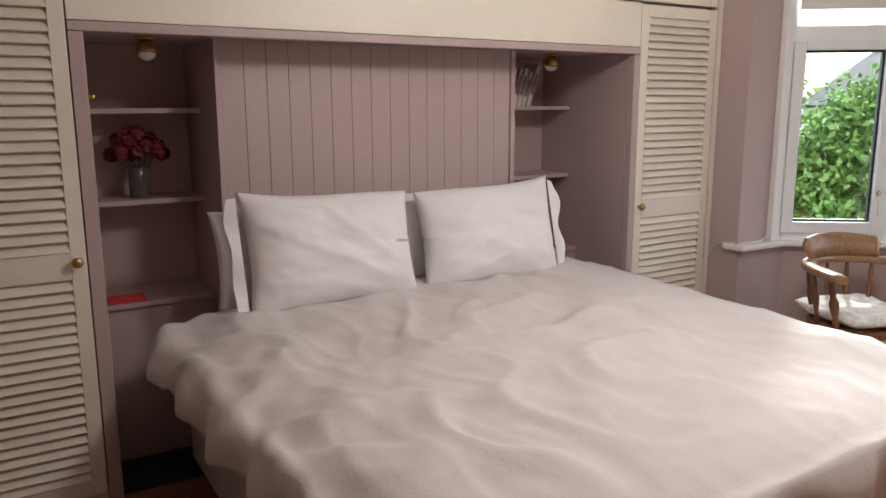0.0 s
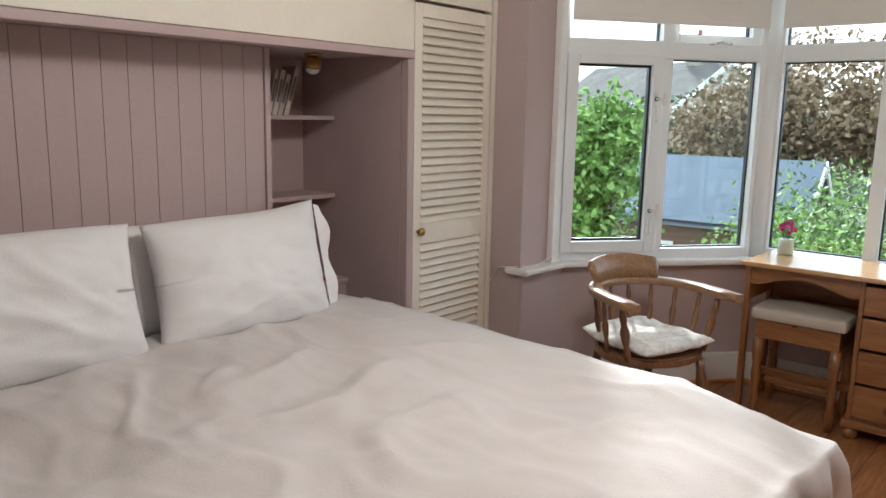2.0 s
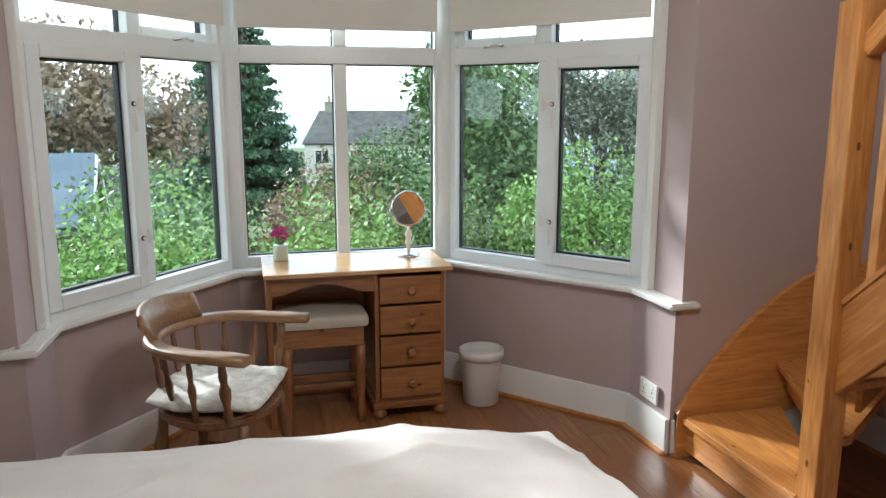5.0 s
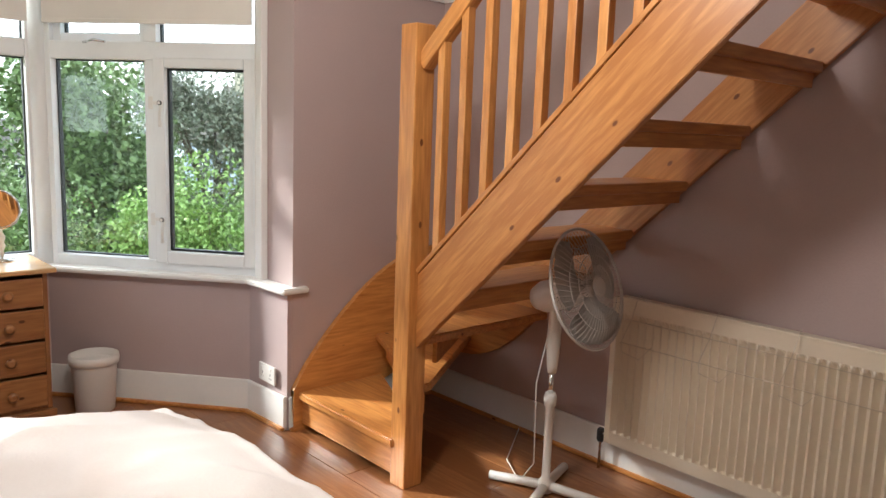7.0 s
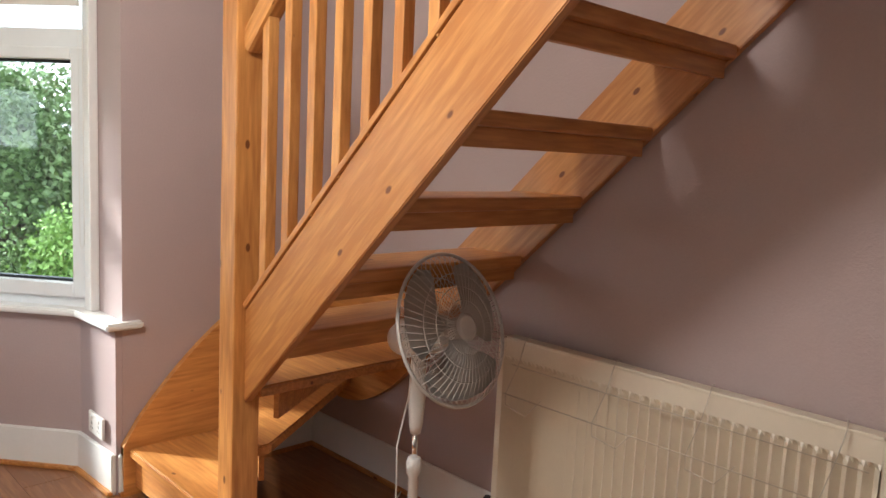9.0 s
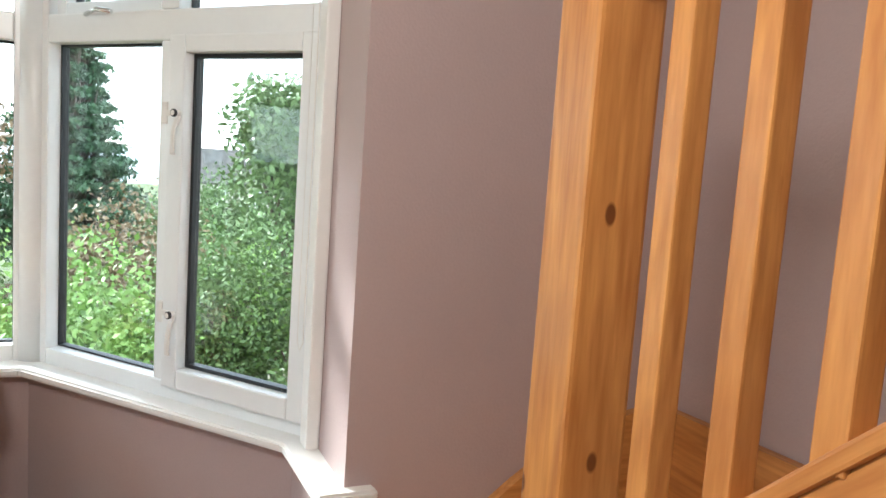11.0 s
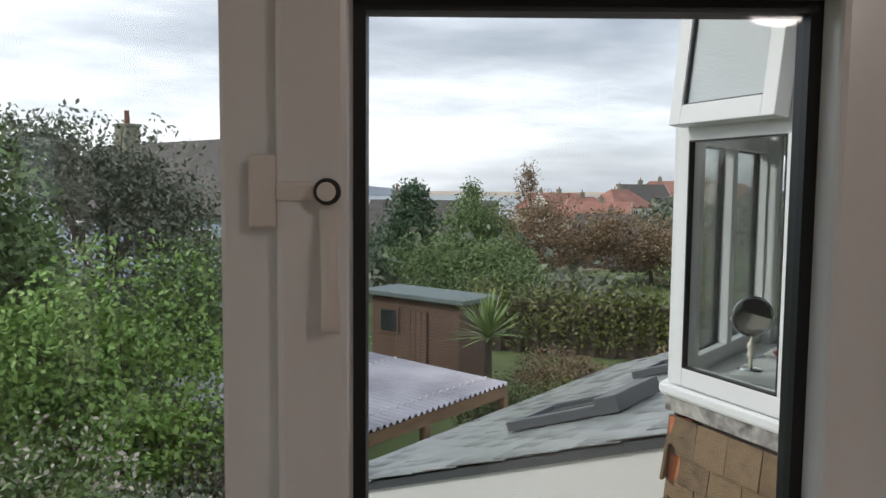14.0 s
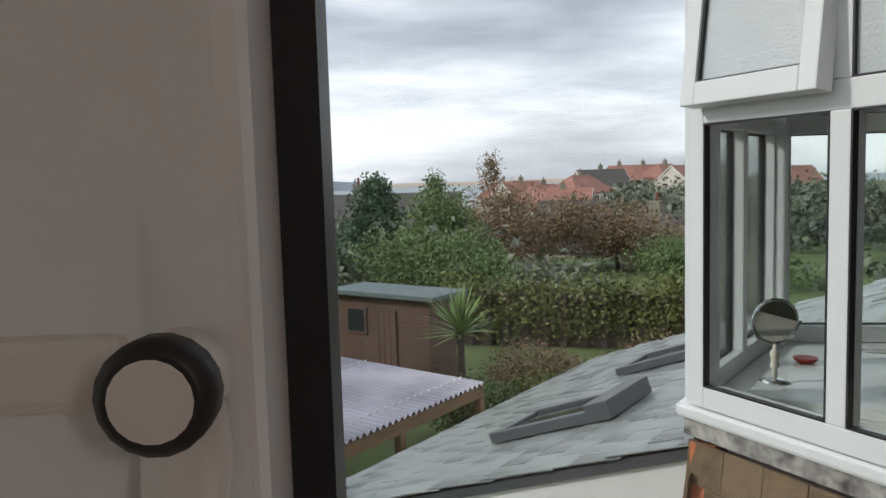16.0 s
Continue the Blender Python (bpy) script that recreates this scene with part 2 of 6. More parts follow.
M = {
    "mauve": mat("mauve_wall_paint", (0.47, 0.372, 0.362), 0.7, vary=0.05, scale=1.5, bump=0.12, bump_scale=140),
    "mauve_gloss": mat("mauve_satin_paint", (0.47, 0.362, 0.352), 0.45, vary=0.06, scale=3, bump=0.05, bump_scale=90),
    "cream": mat("cream_satin_paint", (0.80, 0.74, 0.64), 0.45, vary=0.05, scale=3, bump=0.05, bump_scale=80),
    "white": mat("white_gloss_paint", (0.82, 0.81, 0.79), 0.35, vary=0.03, scale=4, bump=0.03, bump_scale=60),
    "ceiling": mat("ceiling_paint", (0.82, 0.78, 0.72), 0.85, vary=0.03, scale=2, bump=0.08, bump_scale=120),
    "upvc": mat("white_plastic_frame", (0.80, 0.82, 0.83), 0.28, vary=0.03, scale=5, bump=0.02, bump_scale=50),
    "gasket": mat("black_rubber_gasket", (0.012, 0.015, 0.018), 0.5, vary=0.2),
    "glass": glass_mat("window_glass"),
    "frost": mat("obscured_glass", (0.55, 0.60, 0.62), 0.15, vary=0.08, scale=3, bump=0.3, bump_scale=90),
    "blind": mat("cream_blind_fabric", (0.78, 0.75, 0.70), 0.9, vary=0.04, scale=4, bump=0.1, bump_scale=300),
    "linen": mat("white_cotton", (0.84, 0.82, 0.82), 0.85, vary=0.035, scale=2.5, bump=0.12, bump_scale=160, sheen=0.2),
    "duvet": mat("pale_pink_cotton", (0.66, 0.615, 0.595), 0.85, vary=0.04, scale=2.0, bump=0.15, bump_scale=120, sheen=0.2),
    "divan": mat("grey_divan_fabric", (0.52, 0.47, 0.45), 0.9, vary=0.08, bump=0.2, bump_scale=250),
    "pine_x": wood("orange_pine_x", (0.44, 0.172, 0.042), (0.72, 0.35, 0.10), 0),
    "pine_y": wood("orange_pine_y", (0.44, 0.172, 0.042), (0.72, 0.35, 0.10), 1),
    "pine_z": wood("orange_pine_z", (0.44, 0.172, 0.042), (0.72, 0.35, 0.10), 2),
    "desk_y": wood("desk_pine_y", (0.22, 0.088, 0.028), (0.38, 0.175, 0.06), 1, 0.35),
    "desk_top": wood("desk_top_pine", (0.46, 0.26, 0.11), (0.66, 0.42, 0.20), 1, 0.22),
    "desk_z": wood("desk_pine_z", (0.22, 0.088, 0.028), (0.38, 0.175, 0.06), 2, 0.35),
    "chair_wood": wood("worn_chair_wood", (0.14, 0.06, 0.026), (0.27, 0.13, 0.06), 2, 0.35, knots=False),
    "chair_top": wood("worn_arm_wood", (0.24, 0.13, 0.06), (0.42, 0.25, 0.125), 0, 0.35, knots=False),
    "floor": wood("laminate_oak", (0.25, 0.10, 0.035), (0.44, 0.205, 0.08), 0, 0.3, knots=False, island=0.25, contrast=5.0),
    "brass": mat("aged_brass", (0.45, 0.30, 0.11), 0.35, 1.0, vary=0.25, scale=30),
    "chrome": mat("chrome", (0.75, 0.76, 0.77), 0.08, 1.0, vary=0.03),
    "mirror": mat("mirror_glass", (0.86, 0.88, 0.88), 0.015, 1.0, vary=0.01),
    "plastic": mat("white_plastic", (0.76, 0.74, 0.71), 0.4, vary=0.03),
    "fan_blade": mat("pale_grey_plastic", (0.62, 0.60, 0.57), 0.35, vary=0.04),
    "radiator": mat("cream_radiator_enamel", (0.76, 0.68, 0.55), 0.35, vary=0.04, scale=4),
    "wire": mat("plastic_coated_wire", (0.62, 0.56, 0.48), 0.3, 0.6, vary=0.05),
    "cushion": mat("floral_cotton", (0.72, 0.68, 0.62), 0.9, vary=0.28, scale=22, hue=(0.78, 0.77, 0.73), bump=0.2, bump_scale=140),
    "seat_pad": mat("beige_seat_fabric", (0.56, 0.52, 0.44), 0.9, vary=0.06, bump=0.2, bump_scale=300),
    "pink_petal": mat("magenta_petals", (0.62, 0.05, 0.28), 0.6, vary=0.35, scale=40),
    # Petal red is darkened to carry the shadow inside the alcove.
    "red_petal": mat("red_petals_with_shade", (0.14, 0.008, 0.014), 0.75, vary=0.5, scale=40),
    "vase": mat("pale_jar_glass", (0.60, 0.66, 0.52), 0.08, vary=0.08),
    "dark_vase": mat("smoked_glass", (0.10, 0.08, 0.08), 0.08, vary=0.15),
    "stem": mat("flower_stems", (0.05, 0.11, 0.03), 0.6, vary=0.3),
    "red_card": mat("red_card", (0.55, 0.03, 0.03), 0.5, vary=0.1),
    "book_pale": mat("pale_book_covers", (0.48, 0.42, 0.37), 0.6, vary=0.3, island=0.5),
    "book_dark": mat("dark_book_covers", (0.13, 0.10, 0.10), 0.6, vary=0.4, island=0.5),
    "bulb": mat("opal_bulb", (0.8, 0.78, 0.72), 0.2, vary=0.03),
    "rubber": mat("black_cable", (0.02, 0.02, 0.022), 0.5, vary=0.2),
    "lawn": mat("garden_ground", (0.06, 0.105, 0.028), 0.95, vary=0.5, scale=0.6, bump=0.8, bump_scale=14, hue=(0.11, 0.14, 0.05)),
    "slate": mat("wet_roof_slate", (0.105, 0.12, 0.115), 0.25, vary=0.35, scale=3, bump=0.35, bump_scale=25, hue=(0.22, 0.24, 0.23), island=0.5),
    "slate_far": mat("far_roof_slate", (0.075, 0.07, 0.066), 0.85, vary=0.35, scale=2, hue=(0.115, 0.105, 0.095), bump=0.3, bump_scale=8),
    "slate_blue": mat("blue_grey_slates", (0.11, 0.135, 0.165), 0.7, vary=0.25, scale=2, bump=0.3, bump_scale=9, island=0.3),
    "red_roof": mat("red_clay_roof", (0.34, 0.165, 0.125), 0.8, vary=0.3, scale=0.6, bump=0.3, bump_scale=4),
    "render_wall": mat("pale_render", (0.62, 0.57, 0.50), 0.85, vary=0.12, scale=0.7),
    "chimney": mat("weathered_chimney_render", (0.27, 0.26, 0.20), 0.9, vary=0.3, scale=2.5, bump=0.3, bump_scale=20),
    "siding": mat("blue_grey_siding", (0.31, 0.39, 0.52), 0.6, vary=0.06, scale=1.0),
    "brick": mat("orange_brick", (0.34, 0.12, 0.06), 0.85, vary=0.3, scale=8, bump=0.4, bump_scale=60, island=0.5),
    "mortar": mat("mortar", (0.42, 0.38, 0.34), 0.95, vary=0.15, scale=10, bump=0.4, bump_scale=80),
    "hung_tile": mat("brown_clay_tile_with_lichen", (0.058, 0.036, 0.03), 0.85, vary=0.5, scale=16, hue=(0.13, 0.09, 0.05), bump=0.5, bump_scale=45, island=0.4),
    "corner_tile": mat("orange_corner_tile", (0.40, 0.13, 0.055), 0.8, vary=0.35, scale=14, bump=0.4, bump_scale=60, island=0.3),
    "lead": mat("weathered_lead", (0.22, 0.21, 0.20), 0.7, vary=0.75, scale=14, hue=(0.36, 0.35, 0.33), bump=0.3, bump_scale=40),
    "skylight": mat("grey_skylight_metal", (0.115, 0.125, 0.135), 0.35, 0.3, vary=0.12),
    "corrugated": mat("clear_corrugated_plastic", (0.36, 0.35, 0.40), 0.2, vary=0.25, scale=0.9, hue=(0.50, 0.48, 0.53), bump=0.05, bump_scale=30),
    "timber": mat("weathered_timber", (0.30, 0.20, 0.115), 0.8, vary=0.3, scale=3, stretch=(1, 1, 4), bump=0.4, bump_scale=40),
    "hut": mat("brown_hut_boards", (0.12, 0.072, 0.052), 0.75, vary=0.25, scale=4, stretch=(0.3, 0.3, 4), bump=0.3, bump_scale=40, island=0.3),
    "hut_roof": mat("green_grey_felt", (0.13, 0.17, 0.17), 0.7, vary=0.2, bump=0.3),
    "dark_glass": mat("dark_window_glass", (0.03, 0.035, 0.04), 0.06, vary=0.2),
    "sea": mat("grey_sea", (0.24, 0.29, 0.30), 0.4, vary=0.1, scale=0.004, bump=0.0),
    "sand": mat("far_sand_bank", (0.50, 0.42, 0.34), 0.9, vary=0.1, scale=0.01),
    # Distance haze is mixed into this blue-grey hill colour.
    "hill": mat("haze_tinted_wooded_hill", (0.29, 0.33, 0.37), 0.9, vary=0.15, scale=0.01),
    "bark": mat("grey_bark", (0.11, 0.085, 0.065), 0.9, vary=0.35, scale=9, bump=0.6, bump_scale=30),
    "table": mat("white_painted_table", (0.74, 0.76, 0.74), 0.25, vary=0.04),
    "inner": mat("grey_room_wall", (0.30, 0.28, 0.27), 0.8, vary=0.08),
    "conifer": leaf_mat("conifer_needles", (0.022, 0.05, 0.026), (0.06, 0.115, 0.055)),
    "leaf_fresh": leaf_mat("fresh_leaves", (0.07, 0.15, 0.025), (0.19, 0.30, 0.07)),
    "leaf_mid": leaf_mat("mid_green_leaves", (0.045, 0.09, 0.025), (0.12, 0.18, 0.06)),
    "leaf_grey": leaf_mat("grey_green_leaves", (0.055, 0.07, 0.045), (0.14, 0.16, 0.11)),
    "leaf_rust": leaf_mat("autumn_leaves", (0.085, 0.062, 0.035), (0.21, 0.145, 0.08)),
    "leaf_yellow": leaf_mat("yellow_leaves", (0.20, 0.19, 0.02), (0.45, 0.42, 0.06)),
    "leaf_pale": leaf_mat("pale_blossom", (0.22, 0.20, 0.15), (0.42, 0.38, 0.32)),
    "hedge": leaf_mat("hedge_leaves", (0.045, 0.08, 0.02), (0.15, 0.165, 0.05)),
    "yucca": leaf_mat("yucca_leaves", (0.06, 0.12, 0.035), (0.19, 0.27, 0.09)),
}


# ---- building helpers ----
def bm_box(x0, y0, z0, x1, y1, z1, bevel=0.0, bm=None):
    """A box between two corners, with softened edges."""
    own = bmesh.new()
    bmesh.ops.create_cube(own, size=1.0)
    for v in own.verts:
        v.co = ((x0 + x1) / 2 + v.co.x * (x1 - x0), (y0 + y1) / 2 + v.co.y * (y1 - y0), (z0 + z1) / 2 + v.co.z * (z1 - z0))
    if bevel:
        bmesh.ops.bevel(own, geom=own.edges[:], offset=bevel, segments=2, affect="EDGES", profile=0.6)
    if bm is None:
        return own
    tmp = bpy.data.meshes.new("tmp")
    own.to_mesh(tmp)
    own.free()
    bm.from_mesh(tmp)
    bpy.data.meshes.remove(tmp)
    return bm


def boxes(*rows, bevel=0.0):
    bm = bmesh.new()
    for r in rows:
        bm_box(*r, bevel, bm)
    return bm


def bm_prism(points, z0, z1, bevel=0.0):
    """A plan outline (anticlockwise) raised from z0 to z1."""
    bm = bmesh.new()
    f = bm.faces.new([bm.verts.new((x, y, z0)) for x, y in points])
    top = bmesh.ops.extrude_face_region(bm, geom=[f])
    for v in top["geom"]:
        if isinstance(v, bmesh.types.BMVert):
            v.co.z = z1
    bmesh.ops.recalc_face_normals(bm, faces=bm.faces[:])
    if bevel:
        bmesh.ops.bevel(bm, geom=bm.edges[:], offset=bevel, segments=2, affect="EDGES")
    return bm


def bm_turned(profile, steps=20, bm=None, m=None):
    """A turned shape: (radius, height) pairs round the z axis."""
    bm = bm or bmesh.new()
    m = m or Matrix()
    rings = []
    for r, z in profile:
        rings.append([bm.verts.new(m @ Vector((r * math.cos(2 * math.pi * k / steps), r * math.sin(2 * math.pi * k / steps), z))) for k in range(steps)])
    for a, b in zip(rings, rings[1:]):
        for k in range(steps):
            f = bm.faces.new((a[k], a[(k + 1) % steps], b[(k + 1) % steps], b[k]))
            f.smooth = True
    bm.faces.new(rings[0][::-1])
    bm.faces.new(rings[-1])
    return bm


def between(a, b):
    """The pose that lays local z from a towards b."""
    a, b = Vector(a), Vector(b)
    return Matrix.Translation(a) @ (b - a).to_track_quat("Z", "Y").to_matrix().to_4x4()


def bm_tube(points, radius, steps=8, bm=None):
    """A round bar along a line of points."""
    bm = bm or bmesh.new()
    pts = [Vector(p) for p in points]
    rings = []
    for i, p in enumerate(pts):
        d = (pts[min(i + 1, len(pts) - 1)] - pts[max(i - 1, 0)]).normalized()
        q = d.to_track_quat("Z", "Y")
        r = radius[i] if isinstance(radius, (list, tuple)) else radius
        rings.append([bm.verts.new(p + q @ Vector((r * math.cos(2 * math.pi * k / steps), r * math.sin(2 * math.pi * k / steps), 0))) for k in range(steps)])
    for a, b in zip(rings, rings[1:]):
        for k in range(steps):
            f = bm.faces.new((a[k], a[(k + 1) % steps], b[(k + 1) % steps], b[k]))
            f.smooth = True
    bm.faces.new(rings[0][::-1])
    bm.faces.new(rings[-1])
    return bm


def mesh_of(name, bm, material):
    me = bpy.data.meshes.new(name)
    if isinstance(bm, bmesh.types.BMesh):
        bm.to_mesh(me)
        bm.free()
    else:
        me.from_pydata(*bm)
    me.materials.append(material)
    return me


def part(name, bm, material, parent=None, label="", m=None):
    """Links a shape, made in world places or at the pose m, as one object under a thing or part."""
    ob = new(name, bm if isinstance(bm, bpy.types.Mesh) else mesh_of(name, bm, material))
    if m is not None:
        ob.matrix_basis = m
    if parent is not None:
        ob.parent = parent
        up, chain = Matrix(), parent
        while chain is not None:
            up = chain.matrix_basis if chain.parent is None else chain.parent.matrix_basis @ chain.matrix_parent_inverse @ chain.matrix_basis
            break
        ob.matrix_parent_inverse = up.inverted()
    return tagged(ob, label)


def thing(name, label, category, at, group="", kind=""):
    ob = new(name)
    ob.empty_display_size = 0.1
    ob.matrix_basis = Matrix.Translation(at)
    return tagged(ob, label, category, group, kind)


def setting(name, bm, material, label="", category=""):
    return tagged(part(name, bm, material), label, category, kind="structure")


def smooth(ob):
    for p in ob.data.polygons:
        p.use_smooth = True
    return ob

# ---- room shell ----
X_EAST, Y_SOUTH, X_WEST, Y_NORTH, CEIL, RAIL = 3.37, -0.76, -1.7, 3.55, 2.42, 2.08
BAY = [(3.64, 2.64), (4.56, 1.93), (4.56, 0.83), (3.64, 0.10)]


def shell(name, x0, y0, x1, y1, z0=0.0, z1=CEIL):
    if z0 < RAIL:
        setting(name, boxes((x0, y0, z0, x1, y1, min(RAIL, z1))), M["mauve"], "mauve painted plaster wall", "wall")
    if z1 > RAIL:
        setting(name + "_frieze", boxes((x0, y0, max(z0, RAIL), x1, y1, z1)), M["ceiling"], "cream painted frieze above the picture rail", "wall")


shell("wall_south", X_WEST - 0.2, Y_SOUTH - 0.2, X_EAST + 0.28, Y_SOUTH)
shell("wall_west", X_WEST - 0.2, Y_SOUTH, X_WEST, Y_NORTH)
shell("wall_north", X_WEST - 0.2, Y_NORTH, X_EAST + 0.28, Y_NORTH + 0.2)
shell("wall_east_by_stair", X_EAST, Y_SOUTH, X_EAST + 0.28, 0.12)
shell("wall_east_by_wardrobe", X_EAST, 2.63, X_EAST + 0.28, Y_NORTH)
shell("wall_over_bay", X_EAST, 0.12, X_EAST + 0.28, 2.63, 2.27, CEIL)
setting("ceiling", boxes((X_WEST - 0.2, Y_SOUTH - 0.2, CEIL, X_EAST + 0.28, Y_NORTH + 0.2, CEIL + 0.15)), M["ceiling"], "off-white painted ceiling", "ceiling")
setting("bay_ceiling", bm_prism([(3.65, 0.0), (4.72, 0.76), (4.72, 2.0), (3.65, 2.75)], 2.27, 2.34), M["ceiling"], "white ceiling of the bay", "ceiling")
setting("bay_roof", bm_prism([(3.66, -0.12), (4.84, 0.70), (4.84, 2.06), (3.66, 2.86)], 2.345, 2.55), M["lead"], "flat roof over the bay", "roof")


def seg_wall(name, a, b, depth, z0, z1, material, label, category="wall", bevel=0.0):
    """An upright slab along a plan line; its depth goes to the left-hand outside."""
    a, b = Vector((*a, 0)), Vector((*b, 0))
    u = (b - a).normalized()
    nrm = Vector((-u.y, u.x, 0))
    c, d = b + nrm * depth, a + nrm * depth
    pts = [(p.x, p.y) for p in ((a, b, c, d) if depth > 0 else (d, c, b, a))]
    return setting(name, bm_prism(pts, z0, z1, bevel), material, label, category)


inner = [(3.372, 2.615), (3.70, 2.60), (4.52, 1.92), (4.52, 0.84), (3.70, 0.16), (3.372, 0.145)]
for i, (a, b) in enumerate(zip(inner, inner[1:])):
    seg_wall(f"bay_wall_{i + 1}", a, b, 0.22 if 0 < i < 4 else 0.1, -0.1, 0.655, M["mauve"], "mauve painted wall under the bay window")
    seg_wall(f"baseboard_bay_{i + 1}", a, b, -0.018, 0.0, 0.165, M["white"], "tall white painted skirting board", "baseboard", 0.004)
    seg_wall(f"trim_bay_{i + 1}", a, b, -0.034, 0.0, 0.018, M["pine_x"], "narrow wooden floor bead", "trim", 0.004)
for nm, a, b in (("east", (3.37, 0.14), (3.37, -0.76)), ("south", (3.35, -0.76), (-1.7, -0.76)), ("east_north", (3.37, 2.82), (3.37, 2.63))):
    seg_wall("baseboard_" + nm, a, b, -0.018, 0.0, 0.165, M["white"], "tall white painted skirting board", "baseboard", 0.004)
    seg_wall("trim_" + nm, a, b, -0.032, 0.0, 0.018, M["pine_x"], "narrow wooden floor bead", "trim", 0.004)
for nm, a, b in (("rail_east", (3.37, 0.12), (3.37, -0.76)), ("rail_south", (3.37, -0.76), (-1.7, -0.76)), ("rail_east_north", (3.37, 2.82), (3.37, 2.63)),
                 ("rail_reveal_north", (3.37, 2.63), (3.62, 2.63)), ("rail_reveal_south", (3.62, 0.12), (3.37, 0.12))):
    seg_wall("trim_" + nm, a, b, -0.028, RAIL - 0.025, RAIL + 0.03, M["white"], "cream picture rail moulding", "picture rail", 0.008)

sill_edge = [(3.60, 2.70), (4.60, 1.95), (4.60, 0.81), (3.60, 0.05), (3.335, 0.05), (3.335, 0.19), (3.66, 0.20), (4.455, 0.86), (4.455, 1.90), (3.66, 2.555), (3.335, 2.565), (3.335, 2.70)]
setting("window_sill", bm_prism(sill_edge[::-1], 0.656, 0.684, 0.007), M["white"], "white gloss painted window board round the bay", "window sill")


# ---- bay windows ----
def bar(u0, z0, u1, z1, y0=0.0, y1=0.07):
    return (u0, y0, z0, u1, y1, z1)


def handle(parent, m, u, z, y=-0.02, side=1):
    h = part("handle", bm_turned([(0.008, 0), (0.0095, 0.004), (0.0095, 0.022), (0.0075, 0.025)], 18, m=pose(u, y, z, 90)), M["plastic"], parent, "white casement handle", m)
    bm = bm_turned([(0.0094, 0.015), (0.0108, 0.0165), (0.0108, 0.0225), (0.0086, 0.0248)], 18, m=pose(u, y, z, 90))
    part("ring", bm, M["rubber"], h, "black ring", m)
    bm = bmesh.new()
    prev = None
    for dz, w, out, th in ((-0.006, 0.0075, -0.004, 0.006), (-0.016, 0.0088, -0.007, 0.007), (-0.03, 0.0078, -0.014, 0.007), (-0.05, 0.0066, -0.021, 0.007), (-0.08, 0.0068, -0.024, 0.0075), (-0.108, 0.0078, -0.024, 0.0075), (-0.113, 0.0072, -0.0235, 0.006)):
        ring = [bm.verts.new((u + sx * w + 0.03 * -dz, y + out + oy, z + dz)) for sx, oy in ((-1, -0.2 * th), (-0.8, -0.5 * th), (0.8, -0.5 * th), (1, -0.2 * th), (1, 0.4 * th), (-1, 0.4 * th))]
        if prev:
            for k in range(6):
                bm.faces.new((prev[k], prev[(k + 1) % 6], ring[(k + 1) % 6], ring[k])).smooth = True
        else:
            bm.faces.new(ring[::-1])
        prev = ring
    bm.faces.new(prev)
    bmesh.ops.recalc_face_normals(bm, faces=bm.faces[:])
    part("lever", bm, M["plastic"], h, "white lever", m)
    part("plate", boxes((u - 0.012, y, z - 0.03, u + 0.012, y + 0.008, z + 0.04), bevel=0.003), M["upvc"], h, "", m)
    part("latch", boxes((min(u + side * 0.012, u + side * 0.045), y - 0.004, z - 0.008, max(u + side * 0.012, u + side * 0.045), y + 0.004, z + 0.008), (min(u + side * 0.045, u + side * 0.068), y - 0.002, z - 0.03, max(u + side * 0.045, u + side * 0.068), y + 0.014, z + 0.03), bevel=0.003), M["plastic"], h, "pale plastic catch", m)


